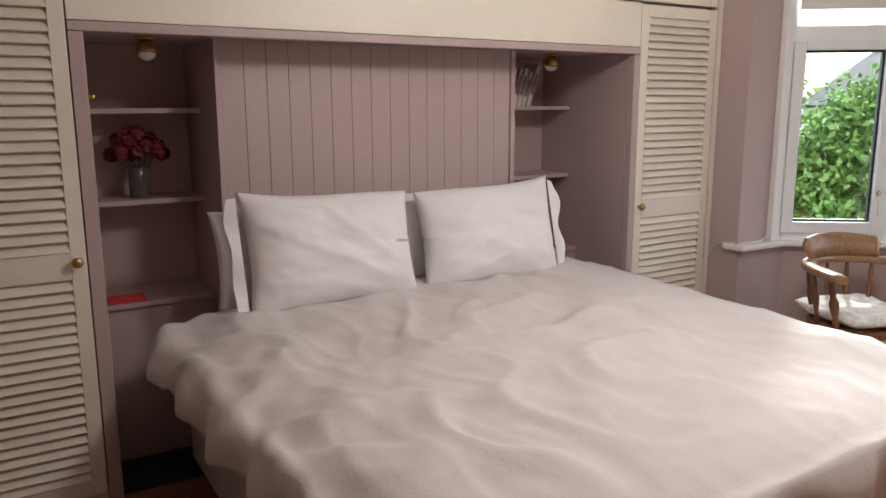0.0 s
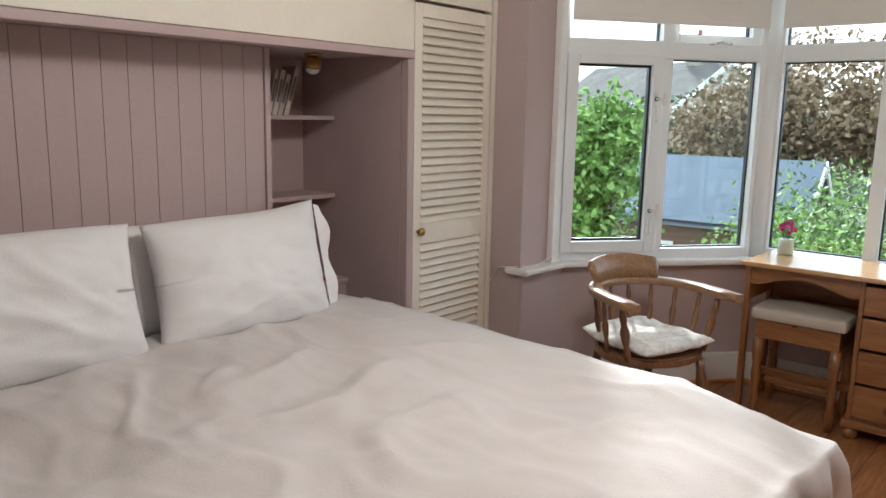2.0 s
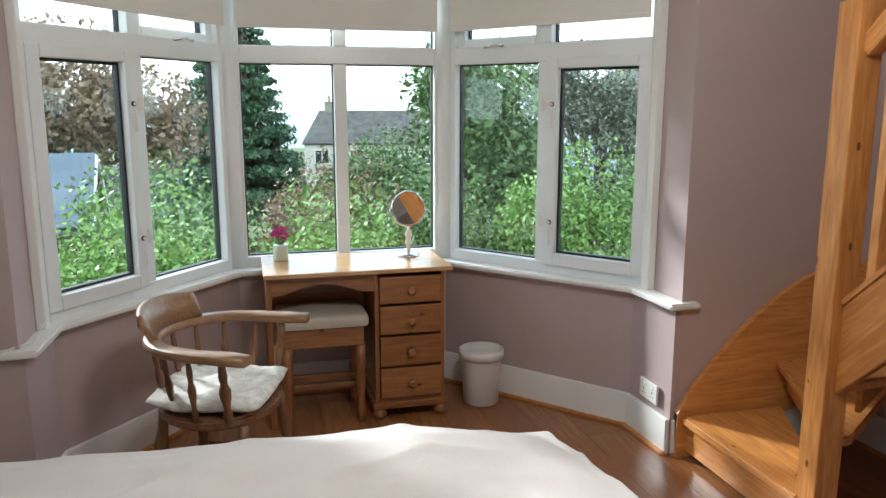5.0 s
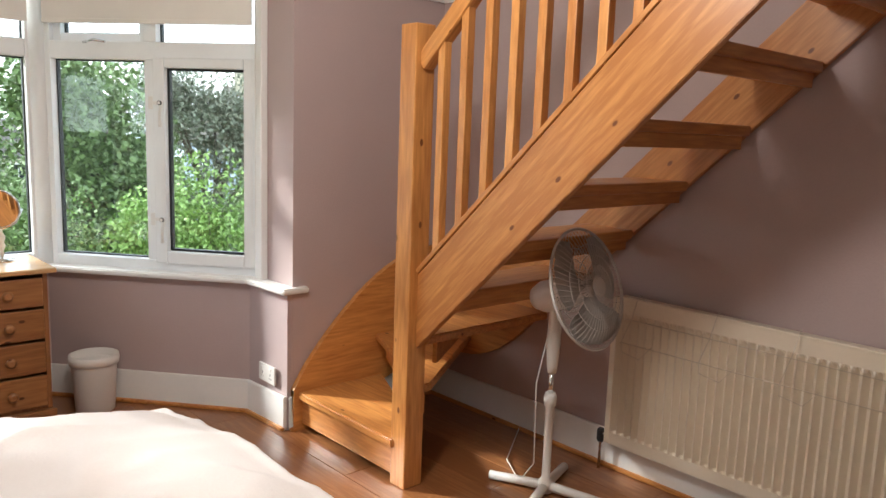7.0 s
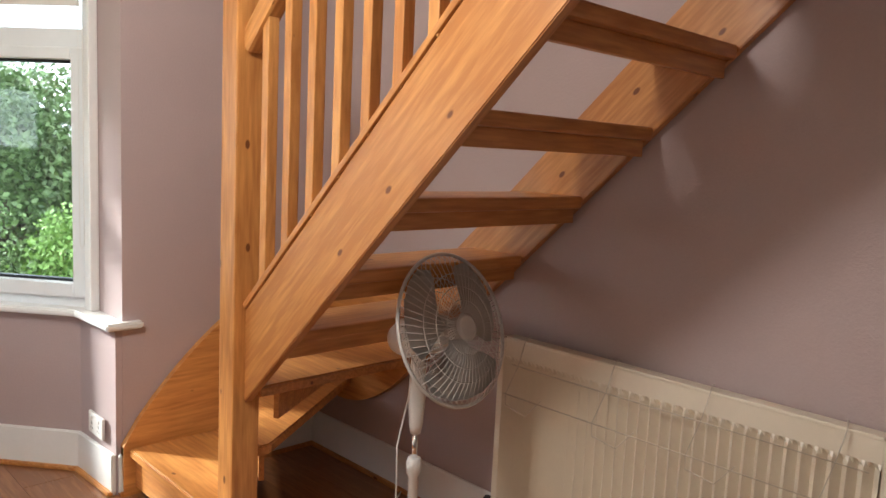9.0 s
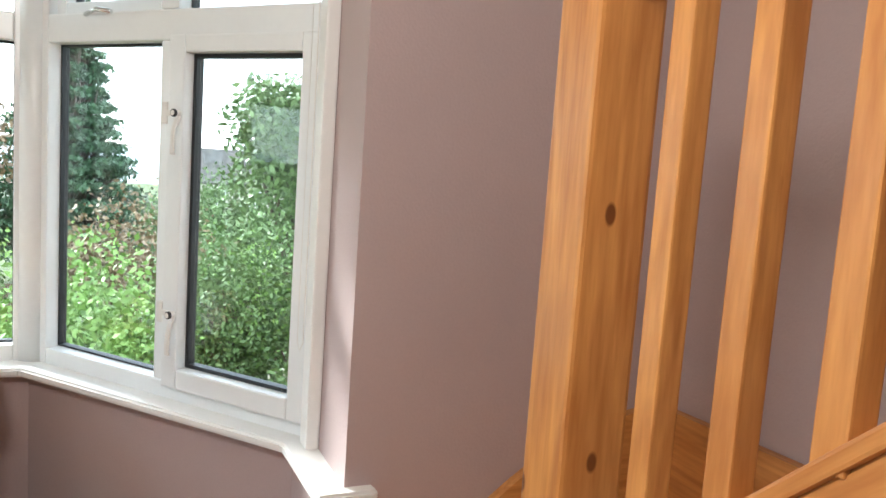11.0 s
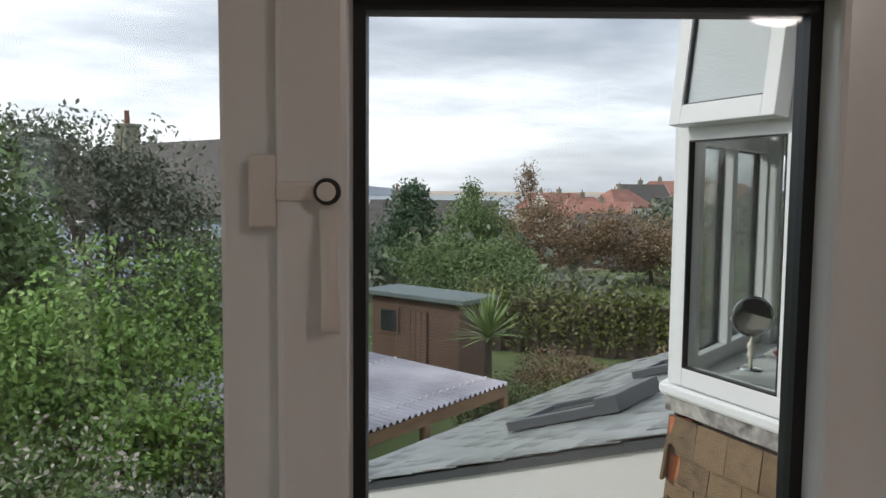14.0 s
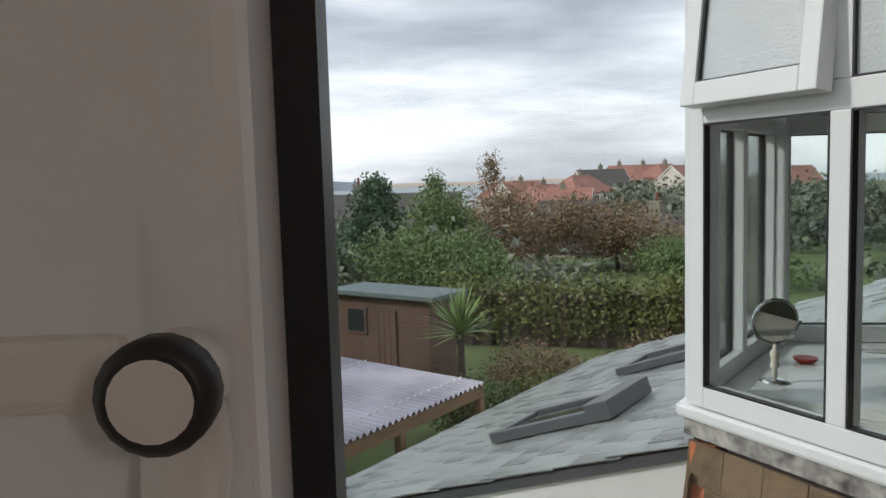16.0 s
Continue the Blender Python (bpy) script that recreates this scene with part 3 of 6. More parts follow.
def window(name, a, b, casement=None, fan=None, zb=0.66, zt=2.23, far=False, flip=False):
    """A two-light plastic window with fanlights, inner face along a-b, outside to the left of that line."""
    a, b = Vector((*a, 0)), Vector((*b, 0))
    u = (b - a).normalized()
    nrm = Vector((0, 0, 1)).cross(u)
    m = Matrix((u, nrm, (0, 0, 1))).transposed().to_4x4()
    m.translation = a
    ln = (b - a).length
    root = new(name)
    root.matrix_basis = Matrix.Translation((a + b) / 2 + Vector((0, 0, zb)))
    tagged(root, "white plastic two-light window with fanlights", "window", kind="structure")
    mid = ln / 2
    tr0, tr1 = 1.70, 1.785
    part("window_frame", boxes(bar(0, zb, 0.06, zt), bar(ln - 0.06, zb, ln, zt), bar(0.06, zb, ln - 0.06, zb + 0.075), bar(0.06, zt - 0.06, ln - 0.06, zt),
                               bar(0.06, tr0, ln - 0.06, tr1), bar(mid - 0.032, zb + 0.075, mid + 0.032, tr0), bar(mid - 0.032, tr1, mid + 0.032, zt - 0.06), bevel=0.005), M["upvc"], root, "", m)
    cols = [(0.06, mid - 0.032), (mid + 0.032, ln - 0.06)]
    gy = 0.05
    for k, (c0, c1) in enumerate(cols):
        z0, z1, y = zb + 0.075, tr0, gy
        if casement == k:
            sash = part("sash", boxes((c0 - 0.012, -0.02, z0 - 0.012, c0 + 0.048, 0.05, z1 + 0.012), (c1 - 0.048, -0.02, z0 - 0.012, c1 + 0.012, 0.05, z1 + 0.012),
                                      (c0 + 0.048, -0.02, z0 - 0.012, c1 - 0.048, 0.05, z0 + 0.048), (c0 + 0.048, -0.02, z1 - 0.035, c1 - 0.048, 0.05, z1 + 0.012), bevel=0.006), M["upvc"], root, "opening casement", m)
            c0, c1, z0, z1, y = c0 + 0.048, c1 - 0.048, z0 + 0.048, z1 - 0.035, 0.02
            if not far:
                for hz in (1.50, 0.94):
                    handle(sash, m, c1 + 0.014 if k == 0 else c0 - 0.014, hz, -0.02, 1 if k == 0 else -1)
        w = 0.011 if casement == k else 0.006
        part("gasket", boxes((c0, y - 0.006, z0, c0 + w, y + 0.02, z1), (c1 - w, y - 0.006, z0, c1, y + 0.02, z1), (c0 + w, y - 0.006, z0, c1 - w, y + 0.02, z0 + w), (c0 + w, y - 0.006, z1 - w, c1 - w, y + 0.02, z1)), M["gasket"], root, "black glazing gasket", m)
        p = part("pane", boxes((c0, y, z0, c1, y + 0.006, z1)), M["glass"], root, "clear glass pane", m)
        p.visible_shadow = False
        c0, c1 = cols[k]
        z0, z1, y = tr1, zt - 0.06, gy
        tilt = Matrix()
        if fan == k:
            if far:
                tilt = Matrix.Translation((0, 0.075, z1)) @ Matrix.Rotation(radians(7), 4, "X") @ Matrix.Translation((0, -0.075, -z1))
            part("fanlight_sash", boxes((c0 - 0.02, 0.03, z0 - 0.035, c0 + 0.04, 0.10, z1 + 0.01), (c1 - 0.04, 0.03, z0 - 0.035, c1 + 0.02, 0.10, z1 + 0.01), (c0 + 0.04, 0.03, z0 - 0.035, c1 - 0.04, 0.10, z0 + 0.04),
                                       (c0 + 0.04, 0.03, z1 - 0.04, c1 - 0.04, 0.10, z1 + 0.01), bevel=0.005), M["upvc"], root, "top-hung fanlight", m @ tilt)
            if not far:
                bm = bm_tube([((c0 + c1) / 2 - 0.06, -0.012, z0 - 0.008), ((c0 + c1) / 2, -0.022, z0 + 0.004), ((c0 + c1) / 2 + 0.06, -0.018, z0 - 0.004)], 0.007)
                part("stay", bm, M["chrome"], root, "metal fanlight stay", m)
            c0, c1, z0, z1, y = c0 + 0.04, c1 - 0.04, z0 + 0.04, z1 - 0.04, 0.07
        part("gasket", boxes((c0, y - 0.006, z0, c0 + 0.006, y + 0.02, z1), (c1 - 0.006, y - 0.006, z0, c1, y + 0.02, z1), (c0, y - 0.006, z0, c1, y + 0.02, z0 + 0.006)), M["gasket"], root, "", m @ tilt)
        p = part("pane", boxes((c0, y, z0, c1, y + 0.006, z1)), M["frost"] if far else M["glass"], root, "", m @ tilt)
        p.visible_shadow = False
    return root, m, ln


W_L = window("window_1", BAY[0], BAY[1], 0, 1)
W_C = window("window_2", BAY[1], BAY[2])
W_R = window("window_3", BAY[2], BAY[3], 1, 0)
for i, (x, y) in enumerate(BAY):
    setting(f"window_post_{i + 1}", bm_turned([(0.05 if 0 < i < 3 else 0.035, 0.66), (0.05 if 0 < i < 3 else 0.035, 2.27)], 14, m=pose(x + (0.02 if 0 < i < 3 else 0.0), y, 0)), M["upvc"], "white window corner post", "window post")
for i, (a, b) in enumerate(zip(BAY, BAY[1:])):
    seg_wall(f"trim_window_head_{i + 1}", a, b, 0.08, 2.23, 2.27, M["white"], "white window head", "trim")
for y, s in ((2.63, -1), (0.12, 1)):
    setting("trim_window_architrave", boxes((3.595, min(y, y + s * 0.035), 0.684, 3.66, max(y, y + s * 0.035), 2.27), bevel=0.006), M["white"], "white window side trim", "trim")

# roller blinds
for k, (root, m, ln) in enumerate((W_L, W_C, W_R)):
    bl = thing("roller_blind", "cream fabric roller blind drawn a little way down", "blind", m @ Vector((ln / 2, -0.05, 2.2)), "bay blinds")
    part("roller", bm_turned([(0.022, 0.05), (0.022, ln - 0.05)], 14, m=m @ pose(0, -0.06, 2.205, 0, 90)), M["blind"], bl)
    part("fabric", boxes((0.055, -0.0415, 1.875, ln - 0.055, -0.039, 2.215)), M["blind"], bl, "", m)
    part("hem_bar", boxes((0.055, -0.046, 1.862, ln - 0.055, -0.034, 1.884), bevel=0.003), M["blind"], bl, "", m)
    for e in (0.04, ln - 0.05):
        part("bracket", boxes((e, -0.09, 2.17, e + 0.012, 0.0, 2.235), bevel=0.003), M["plastic"], bl, "", m)
ball = mesh_of("chain_bead", bm_turned([(0.0006, -0.0019), (0.0017, -0.001), (0.0017, 0.001), (0.0006, 0.0019)], 6), M["plastic"])
root, m, ln = W_R
chain = thing("blind_chain", "white bead chain hanging from the blind", "blind chain", m @ Vector((ln - 0.045, -0.07, 2.2)))
part("cord", bm_tube([(ln - 0.030, -0.058, 2.19), (ln - 0.032, -0.058, 0.95), (ln - 0.042, -0.058, 0.93), (ln - 0.050, -0.058, 0.95), (ln - 0.048, -0.058, 2.19)], 0.0012, 6), M["plastic"], chain, "", m)
for k in range(140):
    part("bead", ball, None, chain, "", m @ pose(ln - 0.031 - 0.0015 * k / 140, -0.058, 2.185 - k * 0.0088))

# ---- fitted wardrobes round the bed ----
Y_F = 2.83
slat_cache = {}


def louvre_door(parent, x0, z0, x1, z1, rails, knob, y=Y_F):
    """A louvred door: stiles and rails, slats between, a brass knob. rails: heights of the middle rails."""
    sw, dt = 0.048, 0.022
    edges = [z0] + [e for r in rails for e in (r - 0.045, r + 0.045)] + [z1]
    rows = [(x0, y - dt, z0, x0 + sw, y, z1), (x1 - sw, y - dt, z0, x1, y, z1)]
    fields = []
    for k in range(0, len(edges), 2):
        lo = edges[k] + (0.055 if k == 0 else 0.0)
        hi = edges[k + 1] - (0.055 if k + 2 == len(edges) else 0.0)
        if k == 0:
            rows.append((x0 + sw, y - dt, z0, x1 - sw, y, lo))
        if k + 2 == len(edges):
            rows.append((x0 + sw, y - dt, hi, x1 - sw, y, z1))
        else:
            rows.append((x0 + sw, y - dt, edges[k + 1], x1 - sw, y, edges[k + 2]))
        fields.append((lo, hi))
    door = part("door", boxes(*rows, bevel=0.003), M["cream"], parent, "louvred door")
    w = round(x1 - x0 - 2 * sw, 3)
    if w not in slat_cache:
        slat_cache[w] = mesh_of("slat", boxes((0, -0.004, -0.022, w, 0.004, 0.022), bevel=0.0025), M["cream"])
    for lo, hi in fields:
        n = max(1, round((hi - lo) / 0.036))
        for i in range(n):
            part("slat", slat_cache[w], None, door, "", pose(x0 + sw, y - 0.011, lo + (hi - lo) * (i + 0.5) / n, -38 + random.uniform(-1.5, 1.5)))
    kx, kz = knob
    part("knob", bm_turned([(0.007, 0), (0.007, 0.012), (0.016, 0.018), (0.018, 0.026), (0.013, 0.034), (0.004, 0.036)], 16, m=pose(kx, y - dt, kz, 90)), M["brass"], door, "aged brass knob")
    part("backing", boxes((x0 + sw, y - 0.001, z0 + 0.04, x1 - sw, y + 0.004, z1 - 0.04)), M["cream"], door)
    return door


def wardrobe(x0, x1, doors, label):
    w = thing("wardrobe", label, "wardrobe", ((x0 + x1) / 2, 3.2, 0), "fitted wardrobes")
    part("body", boxes((x0, Y_F + 0.005, 0.0, x0 + 0.02, Y_NORTH - 0.003, 1.865), (x1 - 0.02, Y_F + 0.005, 0.0, x1, Y_NORTH - 0.003, 1.865), (x0 + 0.02, Y_NORTH - 0.02, 0, x1 - 0.02, Y_NORTH - 0.004, 1.865), (x0, Y_F, 0.0, x1, Y_F + 0.02, 0.07)), M["cream"], w)
    for d0, d1, kx in doors:
        louvre_door(w, d0, 0.075, d1, 1.862, [0.885], (kx, 0.90))
    return w


wardrobe(-0.80, 0.335, ((-0.79, -0.225, -0.255), (-0.22, 0.332, 0.302)), "cream painted fitted wardrobe with louvred doors")
wardrobe(2.80, 3.34, ((2.803, 3.325, 2.832),), "cream painted fitted wardrobe with one louvred door")
wardrobe(X_WEST + 0.004, -0.805, ((-1.69, -1.25, -1.28), (-1.245, -0.81, -0.84)), "cream painted fitted wardrobe with louvred doors")
setting("trim_wardrobe_end", boxes((3.34, Y_F - 0.024, 0.0, 3.368, Y_F + 0.02, CEIL), bevel=0.004), M["cream"], "cream wardrobe end fillet", "trim")


def cupboard(x0, x1, mid):
    c = thing("cupboard", "cream painted overhead cupboard with a pair of louvred doors", "cupboard", ((x0 + x1) / 2, 3.2, 1.88), "overhead cupboards")
    part("body", boxes((x0, Y_F + 0.005, 1.872, x0 + 0.02, Y_NORTH - 0.003, 2.40), (x1 - 0.02, Y_F + 0.005, 1.872, x1, Y_NORTH - 0.003, 2.40), (x0 + 0.02, Y_F + 0.03, 1.872, x1 - 0.02, Y_NORTH - 0.003, 1.89)), M["cream"], c)
    louvre_door(c, x0 + 0.003, 1.876, mid - 0.002, 2.40, [], (mid - 0.03, 1.955))
    louvre_door(c, mid + 0.002, 1.876, x1 - 0.003, 2.40, [], (mid + 0.03, 1.955))


for x0, mid, x1 in ((-0.23, 0.335, 0.895), (1.04, 1.58, 2.12), (2.27, 2.80, 3.325), (-1.65, -1.05, -0.45)):
    cupboard(x0, x1, mid)
for x0, x1 in ((0.897, 1.038), (2.122, 2.268), (-0.448, -0.232)):
    setting("trim_cupboard_filler", boxes((x0, Y_F - 0.014, 1.872, x1, Y_F + 0.02, 2.415), bevel=0.003), M["cream"], "cream filler panel between cupboards", "panel")
bridge = thing("bridging_beam", "cream painted beam over the bed recess with a mauve lower edge", "beam", (1.57, 2.85, 1.63))
part("fascia", boxes((0.337, Y_F - 0.022, 1.665, 2.798, Y_F + 0.01, 1.868), bevel=0.004), M["cream"], bridge)
part("lower_edge", boxes((0.337, Y_F - 0.026, 1.632, 2.80, Y_F + 0.012, 1.663), bevel=0.004), M["mauve_gloss"], bridge, "mauve edge strip")
part("soffit", boxes((0.36, Y_F + 0.013, 1.645, 2.78, Y_NORTH - 0.005, 1.662)), M["mauve_gloss"], bridge, "mauve soffit")
part("jamb", boxes((0.337, Y_F - 0.02, 0.0, 0.382, Y_F + 0.02, 1.631), bevel=0.003), M["mauve_gloss"], bridge, "mauve upright")
part("jamb", boxes((2.765, Y_F - 0.02, 0.0, 2.799, Y_F + 0.02, 1.631), bevel=0.003), M["mauve_gloss"], bridge, "mauve upright")


def alcove(x0, x1, side):
    a = thing("alcove_shelving", "mauve painted alcove with shelves beside the bed", "shelving", ((x0 + x1) / 2, 3.3, 0), "bedside alcoves")
    part("back_panel", boxes((x0, 3.50, 0.0, x1, 3.53, 1.644)), M["mauve_gloss"], a)
    s0, s1 = (x0 - 0.02, x0) if side < 0 else (x1, x1 + 0.02)
    part("side_panel", boxes((s0, Y_F + 0.022, 0.0, s1, 3.53, 1.644)), M["mauve_gloss"], a)
    for z in (1.39, 1.035, 0.645):
        part("shelf", boxes((x0, 3.27 if z > 0.7 else 3.18, z - 0.02, x1, 3.499, z), bevel=0.003), M["mauve_gloss"], a)
    part("lower_front", boxes((x0, 3.195, 0.0, x1, 3.21, 0.624)), M["mauve_gloss"], a)


alcove(0.382, 0.84, -1)
alcove(2.232, 2.765, 1)
panel = thing("headboard_panel", "mauve painted tongue-and-groove boarding behind the bed", "headboard panel", (1.53, 3.05, 0))
part("box_side", boxes((0.843, 3.03, 0.0, 0.865, 3.53, 1.644)), M["mauve_gloss"], panel)
part("box_side", boxes((2.206, 3.03, 0.0, 2.229, 3.53, 1.644)), M["mauve_gloss"], panel)
part("backing", boxes((0.866, 3.052, 0.0, 2.205, 3.06, 1.644)), M["rubber"], panel, "dark joint behind the boards")
board_w = (2.205 - 0.866) / 15
plank = mesh_of("plank", boxes((0.0006, 3.04, 0.0, board_w - 0.0006, 3.051, 1.644), bevel=0.002), M["mauve_gloss"])
for k in range(15):
    part("plank", plank, None, panel, "", pose(0.866 + k * board_w, 0, 0))


def spotlight(x, y, turn):
    s = thing("spotlight", "small brass spotlight with a white bulb under the soffit", "spotlight", (x, y, 1.644), "bedside spotlights")
    part("plate", bm_turned([(0.04, 0), (0.04, 0.006), (0.03, 0.012)], 20, m=pose(x, y, 1.644, 180)), M["brass"], s)
    part("cup", bm_turned([(0.012, 0), (0.03, 0.012), (0.036, 0.035), (0.037, 0.05), (0.03, 0.05)], 20, m=pose(x, y, 1.635, 180 + turn)), M["brass"], s, "polished brass cup")
    part("bulb", bm_turned([(0.02, 0.03), (0.029, 0.042), (0.031, 0.054), (0.026, 0.066), (0.012, 0.074), (0.002, 0.076)], 18, m=pose(x, y, 1.635, 180 + turn)), M["bulb"], s, "white reflector bulb")


spotlight(0.62, 3.10, -8)
spotlight(2.52, 3.12, 10)

# ---- bed ----
bed = thing("bed", "double divan bed with a grey fabric base", "bed", (1.58, 2.05, 0))
part("base", boxes((0.66, 1.08, 0.04, 2.48, 3.0, 0.34), bevel=0.02), M["divan"], bed, "grey fabric divan base")
part("mattress", boxes((0.66, 1.08, 0.342, 2.48, 3.0, 0.555), bevel=0.04), M["linen"], bed, "white mattress")
for x, y in ((0.74, 1.16), (2.4, 1.16), (0.74, 2.92), (2.4, 2.92)):
    part("foot", bm_turned([(0.025, 0.0), (0.03, 0.045)], 12, m=pose(x, y, 0)), M["rubber"], bed)


def fold(x, y, seed):
    return noise.noise(Vector((x, y, seed)))


def make_duvet():
    nx, ny = 150, 150
    verts, faces = [], []
    xa, xb, ya, yb = 0.64, 2.56, 1.06, 2.88
    over_l, over_r, over_f = 0.17, 0.30, 0.34
    tot_x, tot_y = over_l + (xb - xa) + over_r, over_f + (yb - ya)
    for j in range(ny + 1):
        v = -over_f + tot_y * j / ny
        for i in range(nx + 1):
            u = -over_l + tot_x * i / nx
            drop_l, drop_r, drop_f = max(0, -u), max(0, u - (xb - xa)), max(0, -v)
            x, y = xa + min(max(u, 0), xb - xa), ya + max(v, 0)
            px, py = xa + u, ya + v
            head = max(0.0, (y - 2.1) / 0.8)
            z = 0.618 + 0.02 * head + 0.032 * min(1, max(0, u) / (xb - xa))
            calm = 0.35 + 0.65 * min(1, max(0, (xb - xa - u) / 0.55)) * min(1, max(0, v / 0.4))
            z += calm * 0.018 * fold(px * 2.3, py * 2.6, 3) + calm * 0.019 * fold(px * 5.5, py * 4.8, 9) + calm * 0.006 * fold(px * 13, py * 12, 5)
            ridge = 1 - abs(fold(px * 3.1 + 0.8 * fold(px * 2, py * 2, 1), py * 3.3 + 7, 21))
            z += calm * 0.019 * max(0, ridge - 0.74) / 0.26
            ridge = 1 - abs(fold(px * 7 + 0.6 * py, py * 3.0, 41))
            z += calm * 0.007 * max(0, ridge - 0.75) / 0.25
            edge = min(u, (xb - xa) - u, v)
            if edge < 0.16:
                z -= 0.035 * (1 - max(edge, 0) / 0.16) ** 2
            if u < 0.35 and v < 0.35:
                z -= 0.06 * (1 - max(u, 0) / 0.35) * (1 - max(v, 0) / 0.35)
            back = (xb - xa) - u
            if back < 0.4 and v < 0.4:
                z -= 0.07 * ((1 - max(back, 0) / 0.4) * (1 - max(v, 0) / 0.4)) ** 0.8
            drop = (drop_l ** 3 + drop_r ** 3 + drop_f ** 3) ** (1 / 3)
            along = py if max(drop_l, drop_r) > drop_f else px
            wave = 0.025 * math.sin(along * 19 + 3 * fold(px, py, 2)) + 0.02 * fold(along * 9, drop * 2, 8)
            k = min(1, drop / 0.12)
            out = (0.06 + 0.09 * (drop_l > 0) * max(0, v) / 1.8) * math.sin(min(1, drop / 0.14) * math.pi / 2) + wave * k * min(1, drop / 0.2)
            dl = max(drop, 1e-6)
            x += (-drop_l + drop_r) / dl * out
            y += -drop_f / dl * out
            z -= max(0, drop - 0.05) * 1.0
            verts.append((x, y, z))
    for j in range(ny):
        for i in range(nx):
            a = j * (nx + 1) + i
            faces.append((a, a + 1, a + nx + 2, a + nx + 1))
    return verts, [], faces


duvet = smooth(part("duvet", make_duvet(), M["duvet"]))
thick = duvet.modifiers.new("thickness", "SOLIDIFY")
thick.thickness, thick.offset = 0.02, -1
tagged(duvet, "pale pink cotton duvet spread rumpled over the bed", "duvet")


def pillow(cx, cy, cz, w, h, t, lean, turn, seed, flap):
    """A plump pillow leaning on the headboard, with an open flanged end."""
    n = 44
    bm = bmesh.new()
    for side in (1, -1):
        grid = []
        for j in range(n + 1):
            for i in range(n + 1):
                a, b = 2 * i / n - 1, 2 * j / n - 1
                puff = max(0, (1 - abs(a) ** 3.2) * (1 - abs(b) ** 3.0)) ** 0.55
                pinch = 1 - 0.07 * (1 - b * b) * abs(a) ** 2
                rip = 0.016 * noise.noise(Vector((a * 2.5 + 2 * b, b * 2.2 - a, seed + side))) + 0.007 * (1 - abs(noise.noise(Vector((a * 3 + b * 3.5, b * 2 - a * 2, seed + 9)))) * 2)
                rip += 0.007 * max(0, math.sin(9 * math.atan2(b + 1.1, a * flap + 1.25) * 2 + seed + 2 * noise.noise(Vector((a, b, seed))))) ** 3 * (1 - abs(a * b))
                x = a * w / 2 * pinch
                z = b * h / 2 * (1 - 0.06 * (1 - a * a)) + 0.02 * (a * flap) * (b > 0) * abs(a)
                grid.append(bm.verts.new((x, side * (t / 2 * puff + rip * puff), z)))
        for j in range(n):
            for i in range(n):
                q = [grid[j * (n + 1) + i], grid[j * (n + 1) + i + 1], grid[(j + 1) * (n + 1) + i + 1], grid[(j + 1) * (n + 1) + i]]
                f = bm.faces.new(q if side < 0 else q[::-1])
                f.smooth = True
    e = flap * w / 2
    rows = []
    for j in range(13 if flap else 0):
        b = 2 * j / 12 - 1
        for k in range(3):
            rows.append(bm.verts.new((e + flap * k * 0.022 + 0.003 * math.sin(j * 0.9 + seed) * k, 0.02 * math.sin(j * 1.1 + seed) * k / 2, b * h / 2 * (0.99 - 0.01 * k))))
    for j in range(12 if flap else 0):
        for k in range(2):
            f = bm.faces.new((rows[j * 3 + k], rows[j * 3 + k + 1], rows[j * 3 + k + 4], rows[j * 3 + k + 3]))
            f.smooth = True
    bmesh.ops.remove_doubles(bm, verts=bm.verts[:], dist=0.0004)
    ob = part("pillow", bm, M["linen"], None, "", pose(cx, cy, cz, lean, 0, turn))
    return tagged(ob, "white cotton pillow propped against the headboard", "pillow", "pillows")


pillow(1.21, 2.83, 0.85, 0.72, 0.45, 0.19, -14, 2, 3, -1)
pillow(1.13, 2.955, 0.80, 0.72, 0.42, 0.12, -8, 1, 13, 0)
pillow(1.95, 2.83, 0.845, 0.70, 0.44, 0.19, -15, -2, 7, 1)
pillow(1.92, 2.955, 0.82, 0.70, 0.42, 0.12, -7, 0, 17, 0)

# ---- pine staircase ----
RISE, SLOPE = 0.2135, 0.94
stair = thing("staircase", "orange varnished pine staircase with winders and open risers", "staircase", (2.6, 0.05, 0))
ang = math.degrees(math.atan(SLOPE))


def string_board(x0, z_low, y0, y1, length, width, name, label):
    """A sloping board: local x runs up the flight towards the west."""
    m = Matrix.Translation((x0, 0, z_low)) @ Matrix.Rotation(math.pi, 4, "Z") @ Matrix.Rotation(-radians(ang), 4, "Y")
    bm = bmesh.new()
    sl = width * SLOPE
    ys = (-y1, -y0)
    pts = [(0, 0), (length, 0), (length, width), (sl, width)]
    vs = [[bm.verts.new((px, y, pz)) for px, pz in pts] for y in ys]
    bm.faces.new(vs[0])
    bm.faces.new(vs[1][::-1])
    for k in range(4):
        bm.faces.new((vs[0][k], vs[1][k], vs[1][(k + 1) % 4], vs[0][(k + 1) % 4]))
    bmesh.ops.recalc_face_normals(bm, faces=bm.faces[:])
    bmesh.ops.bevel(bm, geom=bm.edges[:], offset=0.003, segments=2, affect="EDGES")
    return part(name, bm, M["pine_x"], stair, label, m)


